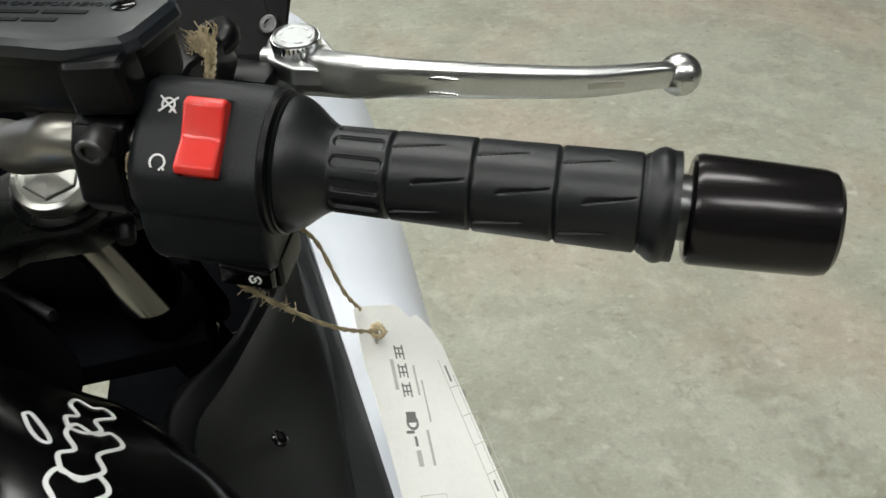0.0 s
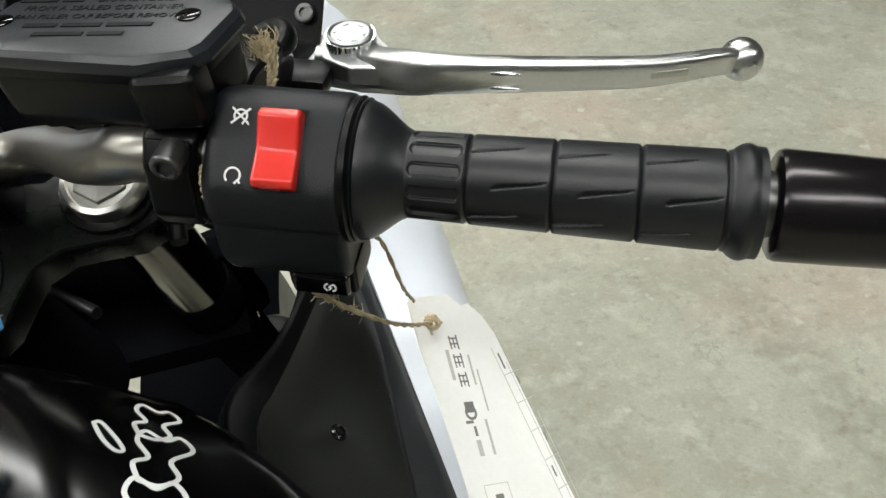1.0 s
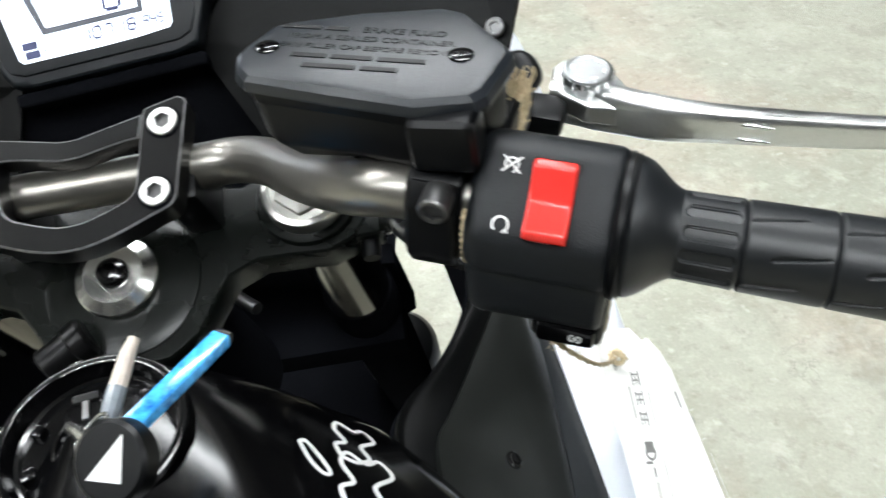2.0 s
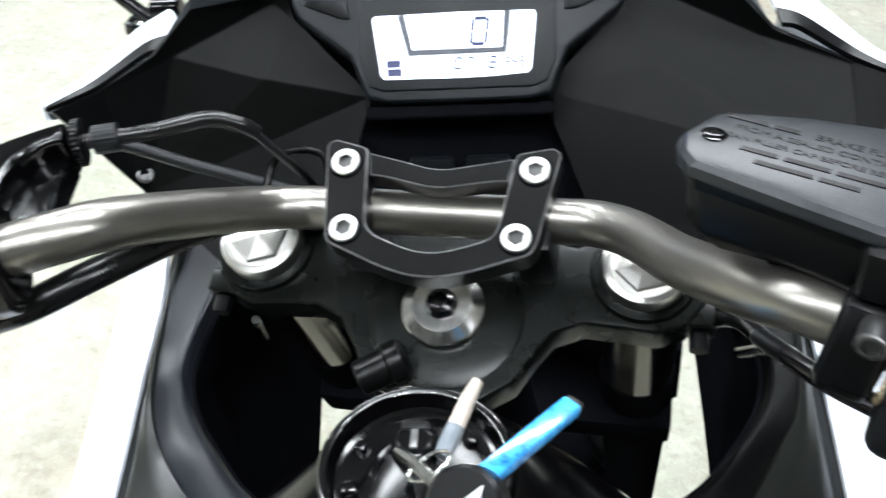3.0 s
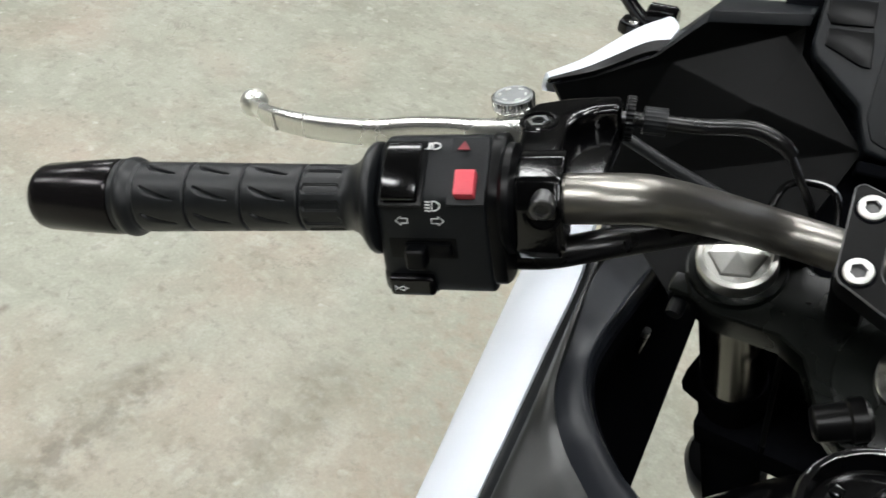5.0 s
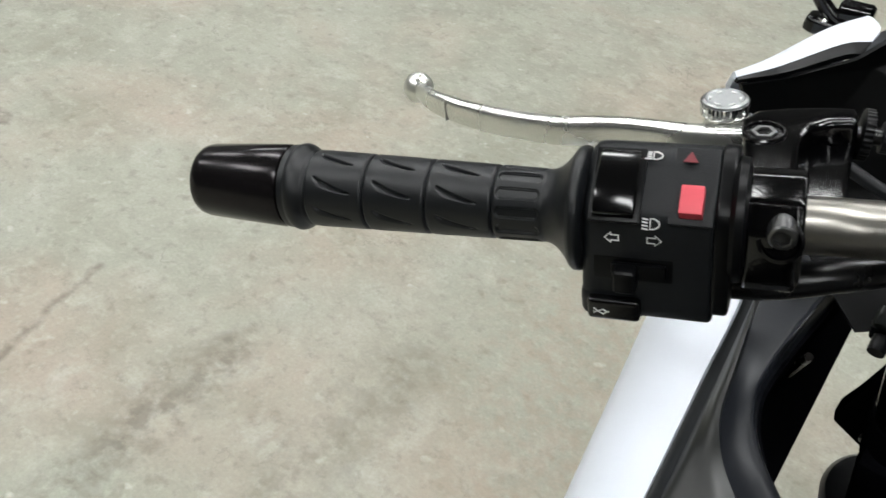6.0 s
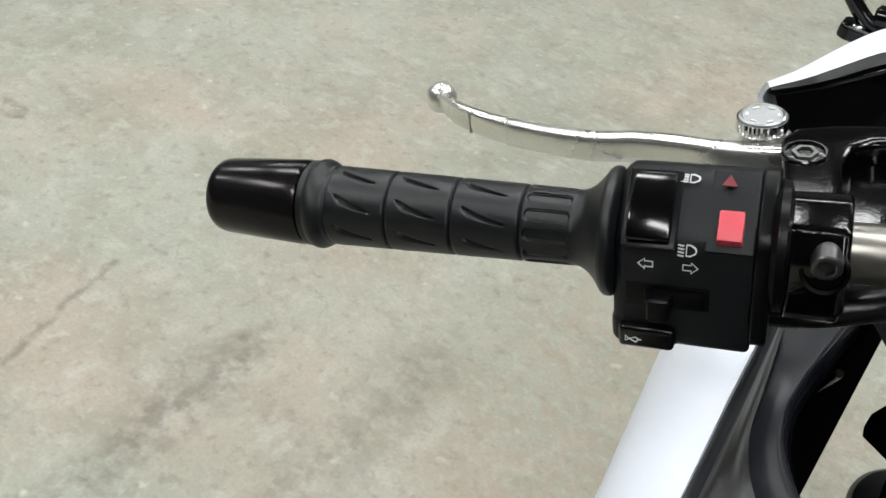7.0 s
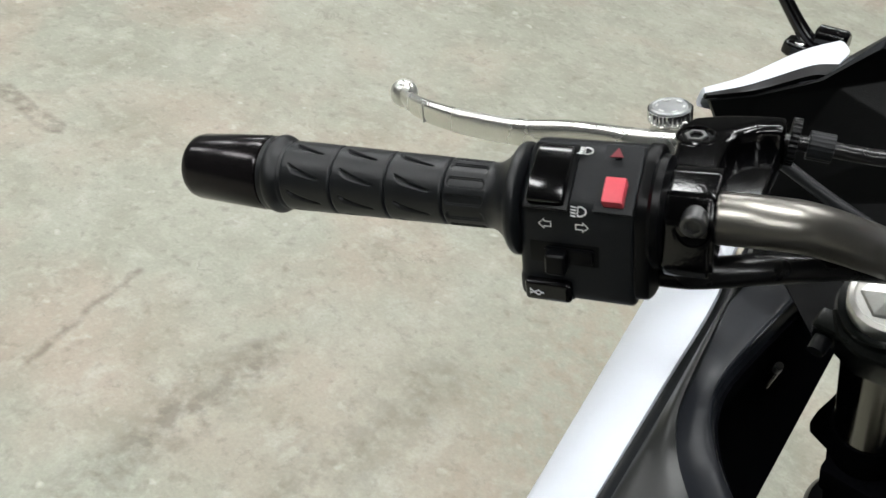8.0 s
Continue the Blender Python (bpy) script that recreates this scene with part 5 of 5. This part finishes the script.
# stations along the panel: the white edge's y, the panel's inner crest, the lip's inner edge
RIM = [
    (0.300, (0.199, 0.300, 0.961), (0.120, 0.270, 0.965)),
    (0.200, (0.193, 0.200, 0.929), (0.134, 0.180, 0.937)),
    (0.094, (0.1845, 0.094, 0.907), (0.152, 0.112, 0.914)),
    (0.045, (0.180, 0.045, 0.899), (0.1642, 0.056, 0.896)),
    (0.014, (0.177, 0.018, 0.886), (0.1628, 0.036, 0.884)),
    (-0.012, (0.168, -0.001, 0.876), (0.155, 0.021, 0.876)),
    (-0.040, (0.1545, -0.020, 0.873), (0.143, 0.006, 0.870)),
    (-0.064, (0.143, -0.034, 0.874), (0.125, -0.018, 0.873)),
    (-0.092, (0.130, -0.052, 0.878), (0.108, -0.038, 0.879)),
    (-0.130, (0.118, -0.075, 0.884), (0.099, -0.062, 0.884)),
    (-0.180, (0.114, -0.125, 0.889), (0.099, -0.115, 0.889)),
]


# the right-hand panel has a straighter crest and draws in more towards the rider
RIM_R = [(y, right or crest, inner) for (y, crest, inner), right in zip(RIM, (None, None, None, (0.178, 0.040, 0.895), (0.172, 0.012, 0.889), (0.163, -0.004, 0.887), (0.151, -0.024, 0.887), (0.140, -0.042, 0.887), (0.128, -0.062, 0.889), (0.117, -0.082, 0.891), (0.113, -0.127, 0.892)))]


def panel_row(y, crest, draw):
    """From the white edge inwards: a sunk black seal is left free beside it."""
    rim, zr = 0.1885 - draw * max(0.0, -0.02 - y), 0.8655 + 0.345 * y
    low, top = Vector((rim, y, zr)), Vector(crest)
    mid = low.lerp(top, 0.5) + Vector((0.0008, 0, 0.0008))
    return [low - Vector((0, 0, 0.004)), low - Vector((0.002, 0, 0)), low.lerp(mid, 0.5), mid, mid.lerp(top, 0.6) + Vector((0.0010, 0, 0.0010)), top]


for m, rims, draw in ((SIDE_R, RIM_R, 0.13), (BODY @ MIRROR, RIM, 0.0)):
    part("side_panel", sheet([panel_row(y, crest, draw) for y, crest, inner in rims], 0.003, 4), PANEL, bike, "dark grey side panel beside the tank", m, 32)
    part("edge_seal", sheet([[(0.199, y, 0.8500 + 0.345 * y), (0.193, y, 0.8500 + 0.345 * y), (0.182 - draw * max(0.0, -0.02 - y), y, 0.8590 + 0.345 * y)] for y, crest, inner in rims], 0.002, 3), SEAL, bike, "sunk grey-black seal along the white fairing", m, 32)
# the black inside of the fairing: a rolled lip and a wall down to its free lower edge
lip_heights = (0.90, 0.86, 0.80, 0.76, 0.72, 0.68, 0.64, 0.61, 0.58, 0.54, 0.50)
# the right-hand lip takes the darker cowl plastic for the shade on that side
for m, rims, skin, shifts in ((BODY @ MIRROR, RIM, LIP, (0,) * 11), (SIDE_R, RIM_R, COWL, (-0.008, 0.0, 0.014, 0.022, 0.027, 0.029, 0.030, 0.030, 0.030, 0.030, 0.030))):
    lip, duct = [], []
    for (y, crest, inner), h, shift in zip(rims, lip_heights, shifts):
        c, i = Vector(crest), Vector(inner)
        foot = Vector((0.124 + (0.90 - h) * 0.102 + shift, 0.363 - (0.90 - h) * 0.617, h))
        lip.append([c + Vector((0.001, 0, -0.003)), c.lerp(i, 0.12) + Vector((0, 0, -0.0045)), c.lerp(i, 0.5) + Vector((0, 0, -0.005)), c.lerp(i, 0.85) + Vector((0, 0, -0.003)), i, i + Vector((-0.003, 0.003, -0.010))])
        below = i + Vector((-0.002, 0.002, -0.009))
        duct.append([below, below + Vector((0.004, 0.008, -0.030)), below.lerp(foot, 0.35) + Vector((0.016, 0.006, -0.015)), below.lerp(foot, 0.7) + Vector((0.008, 0.0, -0.008)), foot])
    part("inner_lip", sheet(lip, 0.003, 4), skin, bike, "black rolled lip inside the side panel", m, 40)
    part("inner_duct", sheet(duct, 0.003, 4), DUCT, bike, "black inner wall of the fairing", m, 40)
for m in (BODY, BODY @ MIRROR):
    sm = m @ facing((0.1590, -0.0870, 0.8705), (0.66, -0.22, 0.72), (1, 0, 0))
    part("panel_screw", lathe([(0.0, 0.0048), (0.0010, 0.0046), (0.0016, 0.0034), (0.0010, 0.0022), (0.0010, 0.0005)], 24, "Z"), GLOSS, bike, "black panel screw", sm)
for pts, r, mat, words in ((((0.188, 0.165, 0.838), (0.184, 0.176, 0.822), (0.180, 0.184, 0.804)), 0.0016, GREENWIRE, "thin green wire inside the fairing"), (((0.170, 0.150, 0.850), (0.176, 0.190, 0.800), (0.168, 0.235, 0.740), (0.160, 0.260, 0.680)), 0.0042, HOSE, "black wiring inside the fairing"), (((0.150, 0.140, 0.850), (0.165, 0.200, 0.770), (0.158, 0.250, 0.700)), 0.0030, HOSE, "black wiring inside the fairing")):
    part("wiring", sweep(pts, r, 10, 6), mat, bike, words, BODY @ MIRROR)
# mirror foot on the left rim
foot_m = BODY @ Matrix.Translation((-0.2040, 0.2330, 1.0280)) @ Matrix.Diagonal((0.78, 0.78, 0.78, 1))
foot = part("mirror_stalk", sweep([(0.004, 0.0, 0.004), (-0.010, -0.001, 0.014), (-0.032, -0.004, 0.040), (-0.068, -0.008, 0.085)], [0.0072, 0.0062, 0.0056, 0.0056], 16, 6), GLOSS, bike, "black mirror stalk on its foot", foot_m)
part("foot", prism([(-0.024, -0.010), (-0.018, -0.014), (0.016, -0.013), (0.024, -0.004), (0.022, 0.010), (-0.016, 0.013), (-0.024, 0.006)], -0.006, 0.006, "Z", 0.003, 3), GLOSS, foot, m=foot_m @ pose(0, 0, 0, 0, 8, 0))
part("knuckle", join(lathe([(-0.014, 0.008), (-0.012, 0.0105), (0.010, 0.0105), (0.013, 0.008)], 28, "X", (0.012, 0.004, 0.013)), lathe([(0.004, 0.009), (0.020, 0.0085), (0.022, 0.006)], 24, "Z", (0.014, 0.004, 0))), GLOSS, foot, m=foot_m)
part("foot_bolt", lathe([(0.004, 0.0045), (0.0085, 0.0045), (0.0092, 0.0035)], 20, "Z", (-0.010, -0.008, 0)), STEEL, foot, m=foot_m)


# ---- tank ----
def tank_row(y, wide, top, drop=0.110):
    out = []
    for k in range(-10, 11):
        f = k / 10
        a = abs(f)
        out.append((math.copysign(wide * (a if a < 0.86 else 0.86 + (a - 0.86) * 0.5), f), y, top - drop * a ** 1.8 - (0.10 * (a - 0.86) / 0.14 if a > 0.86 else 0)))
    return out


tank_rows = [(0.012, 0.072, 0.800), (0.000, 0.080, 0.848), (-0.020, 0.090, 0.896), (-0.044, 0.096, 0.946), (-0.060, 0.102, 0.973), (-0.074, 0.122, 0.981), (-0.110, 0.150, 0.984), (-0.160, 0.176, 0.984), (-0.250, 0.190, 0.980), (-0.330, 0.190, 0.965)]
tank = part("fuel_tank_cover", sheet([tank_row(*r) for r in tank_rows], 0.003, 3), TANKPAINT, bike, "gloss black tank cover with white outlined marks", BODY, 40)
lock_m = BODY @ facing((0.0, -0.104, 0.985), (0, -0.10, 1), (1, 0, 0))
lock_m = lock_m @ Matrix.Translation((-0.0050, -0.0020, 0))
lock = part("ignition_lock", lathe([(-0.006, 0.0392), (0.0010, 0.0388), (0.0022, 0.0378), (0.0026, 0.0362), (0.0022, 0.0349), (-0.0004, 0.0340), (-0.0052, 0.0328), (-0.0068, 0.0295), (-0.0072, 0.0182), (-0.0040, 0.0176), (-0.0036, 0.0160), (-0.0052, 0.0150), (-0.0056, 0.004)], 72, "Z"), GLOSS, bike, "gloss black ignition lock with glints drawn on its rim", lock_m)
barrel_m = lock_m @ Matrix.Translation((-0.001, 0.0100, 0))
key_barrel = part("key_barrel", lathe([(-0.006, 0.0098), (0.0020, 0.0094), (0.0036, 0.0082), (0.0042, 0.0066), (0.0036, 0.0058), (0.0036, 0.001)], 36, "Z"), GLOSS, lock, "black key barrel", barrel_m)
part("key_slot", box(0, 0, 0.0040, 0.0026, 0.0090, 0.0016, 0.0004), DARKSTEEL, key_barrel, m=barrel_m)
part("shutter", box(0.0, 0.0062, 0.0030, 0.0110, 0.0042, 0.0040, 0.0012, 3), BRACKET, key_barrel, m=barrel_m)
# glints on the glossy rim and inner ring, drawn as thin bright lines
for a0, a1, r, z in ((62, 112, 0.0346, 0.0023), (133, 152, 0.0352, 0.0025), (158, 163, 0.0372, 0.0024), (8, 24, 0.0352, 0.0025), (30, 36, 0.0374, 0.0023), (96, 104, 0.0384, 0.0018), (120, 150, 0.0168, -0.0036), (60, 96, 0.0180, -0.0040)):
    part("lock_glint", sweep([(x, y, z) for x, y in arc(0, 0, r, a0, a1, 6)], 0.00042 if r > 0.03 else 0.0003, 6, 2), STEEL, lock, m=lock_m)
for deg, r, wide in ((152, 0.0265, 0.0050), (38, 0.0262, 0.0044), (196, 0.0270, 0.0060)):
    a = radians(deg)
    part("lug", box(0, 0, 0, wide, 0.0058, 0.0050, 0.0014, 3), GLOSS, lock, m=lock_m @ Matrix.Translation((r * math.cos(a), r * math.sin(a), -0.0050)) @ Matrix.Rotation(a, 4, "Z"))


# the tank's painted marks: outlined plain shapes, laid on its slope
def outline_shape(points, steps=5):
    line = [(p.x, p.y) for p in curve([(*p, 0) for p in points + points[:1]], steps)]
    line[-1] = line[0]
    return line


from mathutils.bvhtree import BVHTree

tank_tree = BVHTree.FromPolygons([v.co for v in tank.data.vertices], [p.vertices for p in tank.data.polygons])


def laid(bm, m, skin):
    """Lay a flat drawing, in the frame m, on the tank's skin."""
    into = m.to_3x3() @ Vector((0, 0, -1))
    for v in bm.verts:
        p = m @ Vector((v.co.x, v.co.y, 0.04))
        hit = skin.ray_cast(p, into)[0]
        v.co = (hit if hit is not None else m @ Vector((v.co.x, v.co.y, 0))) - into * (v.co.z + 0.0002)
    return bm


MARK = BODY @ facing((0.0860, -0.1200, 0.9420), (0.62, 0.0, 0.78), (0.30, 0.95, -0.24))
stripe = [(-0.010, 0.004), (-0.004, 0.0070), (0.000, 0.0040), (0.006, 0.0085), (0.012, 0.0075), (0.010, 0.0015), (0.014, -0.0020), (0.009, -0.0065), (0.001, -0.0020), (-0.005, -0.0055), (-0.010, -0.0015)]
for scale, x, y in ((1.25, 0.012, 0.000), (1.5, -0.014, -0.008), (1.5, -0.046, -0.012)):
    part("painted_mark", laid(strokes([outline_shape([(px * scale, py * scale) for px, py in stripe])], 0.0021), MARK @ Matrix.Translation((x, y, 0)), tank_tree), PRINT, tank, "white outlined mark")
part("painted_mark", laid(strokes([outline_shape([(0.0065, 0.0085), (0.0078, 0.0052), (-0.0050, -0.0066), (-0.0078, -0.0045), (-0.0030, 0.0020)])], 0.0018), MARK @ Matrix.Translation((-0.008, 0.0150, 0)), tank_tree), PRINT, tank, "white outlined mark")


# ---- front wheel under the yokes ----
axle = Vector((0, 0.010, 0.985)) + TILT_AXIS * -0.66 + Vector((0, 0.06, 0))
wheel_y, wheel_z = axle.y, 0.298
part("front_tyre", lathe([(-0.055, 0.225), (-0.060, 0.250), (-0.050, 0.278), (-0.025, 0.294), (0.0, 0.298), (0.025, 0.294), (0.050, 0.278), (0.060, 0.250), (0.055, 0.225)], 64, "X", (0, wheel_y, wheel_z)), RUBBER, bike, "black front tyre")
part("front_rim", lathe([(-0.050, 0.05), (-0.050, 0.226), (0.050, 0.226), (0.050, 0.05)], 48, "X", (0, wheel_y, wheel_z)), GLOSS, bike, "black front rim")
fender = [[(x, wheel_y + 0.325 * math.sin(radians(a)), wheel_z + (0.325 - 0.9 * x * x / 0.08) * math.cos(radians(a))) for x in (-0.075, -0.05, 0.0, 0.05, 0.075)] for a in (-55, -30, 0, 30, 55)]
# dark colour stands in for the shade under the fairing
part("front_mudguard", sheet(fender, 0.003, 4), DUCT, bike, "front mudguard, coloured dark for the shade it stands in")


# ---- keys in the lock ----
keys = tagged(new("key_bunch"), "motorcycle key with blue fob and clear plastic tag in the lock", "keys")
keys.matrix_world = BIKE
head_at = (0.0400, -0.1480, 1.0180)
head_m = facing(head_at, (-0.25, -0.62, 0.74), (1, 0.2, 0))
part("key_head", lathe([(-0.005, 0.0125), (-0.004, 0.0142), (0.003, 0.0142), (0.0042, 0.0128), (0.0042, 0.003)], 36, "Z"), SATIN, keys, "round black key head", head_m)
part("emblem", prism([(-0.0095, -0.0030), (0.0080, 0.0070), (0.0030, -0.0080)], 0.0042, 0.0047, "Z", 0.0), PRINT, keys, "white triangle emblem", head_m)
part("key_blade", sweep([(0.030, -0.138, 1.012), (0.016, -0.120, 1.002), (0.004, -0.106, 0.992)], [0.0030, 0.0026, 0.0024], 8, 4), STEEL, keys)
fob_a, fob_b = Vector((0.0440, -0.1360, 1.0200)), Vector((0.0690, -0.0920, 1.0125))
fob_dir = (fob_b - fob_a).normalized()
fob_m = facing((fob_a + fob_b) / 2, Vector((-0.2, -0.5, 0.85)) - fob_dir * fob_dir.dot(Vector((-0.2, -0.5, 0.85))), fob_dir)
part("blue_fob", box(0, 0, 0, (fob_b - fob_a).length, 0.0080, 0.0056, 0.0016, 3), BLUE, keys, "bright blue plastic fob", fob_m)
part("fob_cap", box((fob_b - fob_a).length / 2 + 0.0005, 0, 0, 0.0035, 0.0070, 0.0050, 0.0014), HOSE, keys, m=fob_m)
clear = part("clear_tag", sweep([(0.0225, -0.1110, 0.9980), (0.0240, -0.1055, 1.0000), (0.0258, -0.0990, 1.0025)], [0.0032, 0.0038, 0.0036], 10, 6), CLEAR, keys, "smoky clear plastic tag")
part("tip", sweep([(0.0256, -0.0996, 1.0022), (0.0272, -0.0938, 1.0043), (0.0290, -0.0870, 1.0066), (0.0311, -0.0800, 1.0083)], [0.0035, 0.0034, 0.0031, 0.0023], 10, 6), TAN, clear, "tan plastic tip")
part("ring", sweep([(0.0200 + 0.008 * math.cos(a), -0.1200 + 0.006 * math.sin(a), 1.003 + 0.006 * math.cos(a)) for a in [2 * math.pi * k / 10 for k in range(11)]], 0.0008, 8, 4), STEEL, keys)


# ---- paper tag on twine ----
tag = tagged(new("price_tag"), "white paper tag with printed lines, tied with jute twine", "tag")
tag.matrix_world = BIKE
TAG = facing((0.2190, -0.0270, 0.9120), (0.67, -0.36, 0.64), (0.45, 0.45, -0.77))
card = part("card", prism([(-0.001, -0.001), (0.005, 0.0015), (0.0270, 0.0035), (0.0350, -0.003), (0.0420, -0.030), (0.0560, -0.135), (0.0090, -0.135), (0.0060, -0.0950), (0.0020, -0.0460), (-0.0005, -0.0280)], -0.0003, 0.0003, "Z"), PAPER, tag, "white printed card", TAG)
SLIP = TAG @ Matrix.Translation((0, 0, -0.0020))
back = part("second_sheet", prism([(0.0300, -0.135), (0.0870, -0.135), (0.0770, -0.1015), (0.0665, -0.0600), (0.0555, -0.0176), (0.0500, -0.0080), (0.0420, -0.0005), (0.0340, -0.0030)], -0.0003, 0.0002, "Z"), PAPER, tag, "thin ruled paper slip", SLIP)
front = TAG @ Matrix.Translation((0, 0, 0.0003))
# three dense printed signs, a small word, an emblem and a number, down the card
for y0 in (-0.0195, -0.0295, -0.0395):
    for dx, a, b in ((-0.0024, 0.0, -0.0072), (0.0, -0.001, -0.0066), (0.0024, 0.0004, -0.0074)):
        part("text_bar", strokes([[(0.0226 + dx, y0 + a), (0.0226 + dx, y0 + b)]], 0.0009, 0.0001), INK, card, m=front)
    for dy in (-0.0014, -0.0044):
        part("text_bar", strokes([[(0.0196, y0 + dy), (0.0256, y0 + dy)]], 0.0008, 0.0001), INK, card, m=front)
for x, y0, y1, w, ink in ((0.0165, -0.027, -0.043, 0.0022, FAINT), (0.0300, -0.030, -0.046, 0.0013, FAINT), (0.0335, -0.038, -0.060, 0.0010, FAINT), (0.0300, -0.064, -0.082, 0.0016, FAINT), (0.0215, -0.0545, -0.0600, 0.0062, INK), (0.0190, -0.0640, -0.0655, 0.0050, INK), (0.0215, -0.0670, -0.0720, 0.0016, INK), (0.0215, -0.0740, -0.0820, 0.0030, FAINT), (0.0255, -0.1010, -0.1080, 0.0052, INK), (0.0255, -0.1110, -0.1180, 0.0052, INK), (0.0095, -0.0150, -0.0190, 0.0018, FAINT)):
    part("text_bar", strokes([[(x, y0), (x, y1)]], w, 0.0001), ink, card, m=front)
part("emblem", strokes([arc(0.0215, -0.0600, 0.0032, 0, 360, 16)], 0.0014, 0.0001), INK, card, m=front)
part("ruled_box", strokes([[(0.0170, -0.0960), (0.0330, -0.0960), (0.0350, -0.1300), (0.0180, -0.1300), (0.0170, -0.0960)]], 0.0004, 0.0001), FAINT, card, m=front)
slip_m = SLIP @ Matrix.Translation((0.0300, 0, 0.0002)) @ Matrix.Rotation(radians(14), 4, "Z")
for x, y0, y1 in ((0.0190, -0.040, -0.135), (0.0245, -0.070, -0.135), (0.0130, -0.030, -0.135)):
    part("ruled_line", strokes([[(x, y0), (x, y1)]], 0.0004, 0.0001), FAINT, back, m=slip_m)
for y in (-0.046, -0.062, -0.078, -0.094, -0.110, -0.124):
    part("ruled_line", strokes([[(0.0130, y), (0.0255, y)]], 0.0004, 0.0001), FAINT, back, m=slip_m)
for x, y0, y1 in ((0.0160, -0.034, -0.043), (0.0215, -0.049, -0.053), (0.0215, -0.081, -0.086), (0.0160, -0.098, -0.104)):
    part("text_bar", strokes([[(x, y0), (x, y1)]], 0.0012, 0.0001), INK, back, m=slip_m)


def twine(points, r=0.0013):
    """Two strands laid round one another."""
    line = curve(points, 10)
    bms = []
    for phase in (0, math.pi):
        pts = []
        for k, p in enumerate(line):
            ahead = (line[min(k + 1, len(line) - 1)] - line[max(k - 1, 0)]).normalized()
            a = ahead.cross(Vector((0.3, 0.2, 1))).normalized()
            b = ahead.cross(a)
            t = k * 0.9 + phase
            pts.append(p + (a * math.cos(t) + b * math.sin(t)) * r * 0.6)
        bms.append(sweep(pts, r * 0.75, 6, 1))
    return join(*bms)


knot = TAG @ Vector((0.0100, -0.0130, 0.0020))
part("twine", twine([(0.1880, -0.1230, 1.0170), (0.1980, -0.1120, 0.9930), (0.2100, -0.0860, 0.9560), (0.2190, -0.0620, 0.9280), knot], 0.0009), TWINE, tag, "tan jute twine")
part("twine", twine([(0.2130, -0.1060, 1.0220), (0.2166, -0.0900, 1.0000), (0.2190, -0.0600, 0.9500), TAG @ Vector((0.003, -0.001, 0.001))], 0.0008), TWINE, tag, "tan jute twine")
part("knot", twine([knot + Vector(p) for p in ((-0.003, 0.003, 0.001), (0.001, 0.001, 0.002), (0.003, -0.002, 0.0), (0.0, -0.003, -0.001), (-0.003, 0.0, 0.001), (0.001, 0.002, 0.003), (0.004, -0.004, 0.002))], 0.0011), TWINE, tag, "small knot of jute twine")
part("twine", twine([GEAR @ Vector((0.0270, h, v)) for h, v in ((-0.0100, 0.0040), (-0.0126, 0.0010), (-0.0132, -0.0060), (-0.0110, -0.0150), (-0.0060, -0.0220))], 0.0011), TWINE, tag, "tan jute twine wound between holder and housing")
tuft_low, tuft_high = Vector((0.1885, -0.0690, 1.0640)), Vector((0.1935, -0.0610, 1.0800))
for dx, dy in ((0.0, 0.0), (0.0025, 0.0010), (-0.0020, -0.0005), (0.0005, -0.0020)):
    off = Vector((dx, dy, 0))
    part("twine", twine([tuft_low + off - Vector((0.002, 0.004, 0.018)), tuft_low + off, (tuft_low + tuft_high) / 2 + off * 1.3, tuft_high + off * 1.1], 0.0014), TWINE, tag, "tan jute twine looped round the bar")
fuzz = []
for k in range(300):
    base = tuft_low.lerp(tuft_high, random.random()) + Vector((random.uniform(-0.003, 0.003), random.uniform(-0.003, 0.003), 0))
    tip = base + Vector((random.uniform(-0.0035, 0.0035), random.uniform(-0.003, 0.003), random.uniform(0.001, 0.009)))
    fuzz.append(sweep([base, (base + tip) / 2 + Vector((random.uniform(-0.002, 0.002), 0, random.uniform(-0.002, 0.002))), tip], 0.00020, 4, 3))
for k in range(60):
    f = random.random() * 0.6
    base = Vector((0.1900, -0.1220, 1.0120)).lerp(Vector((0.2120, -0.0830, 0.9510)), f)
    tip = base + Vector((random.uniform(-0.0035, 0.0035), random.uniform(-0.003, 0.003), random.uniform(-0.004, 0.004)))
    fuzz.append(sweep([base, (base + tip) / 2, tip], 0.00013, 4, 2))
tagged(part("frayed_fibre", join(*fuzz), TWINE, tag, "loose tan fibres"), kind="stuff")
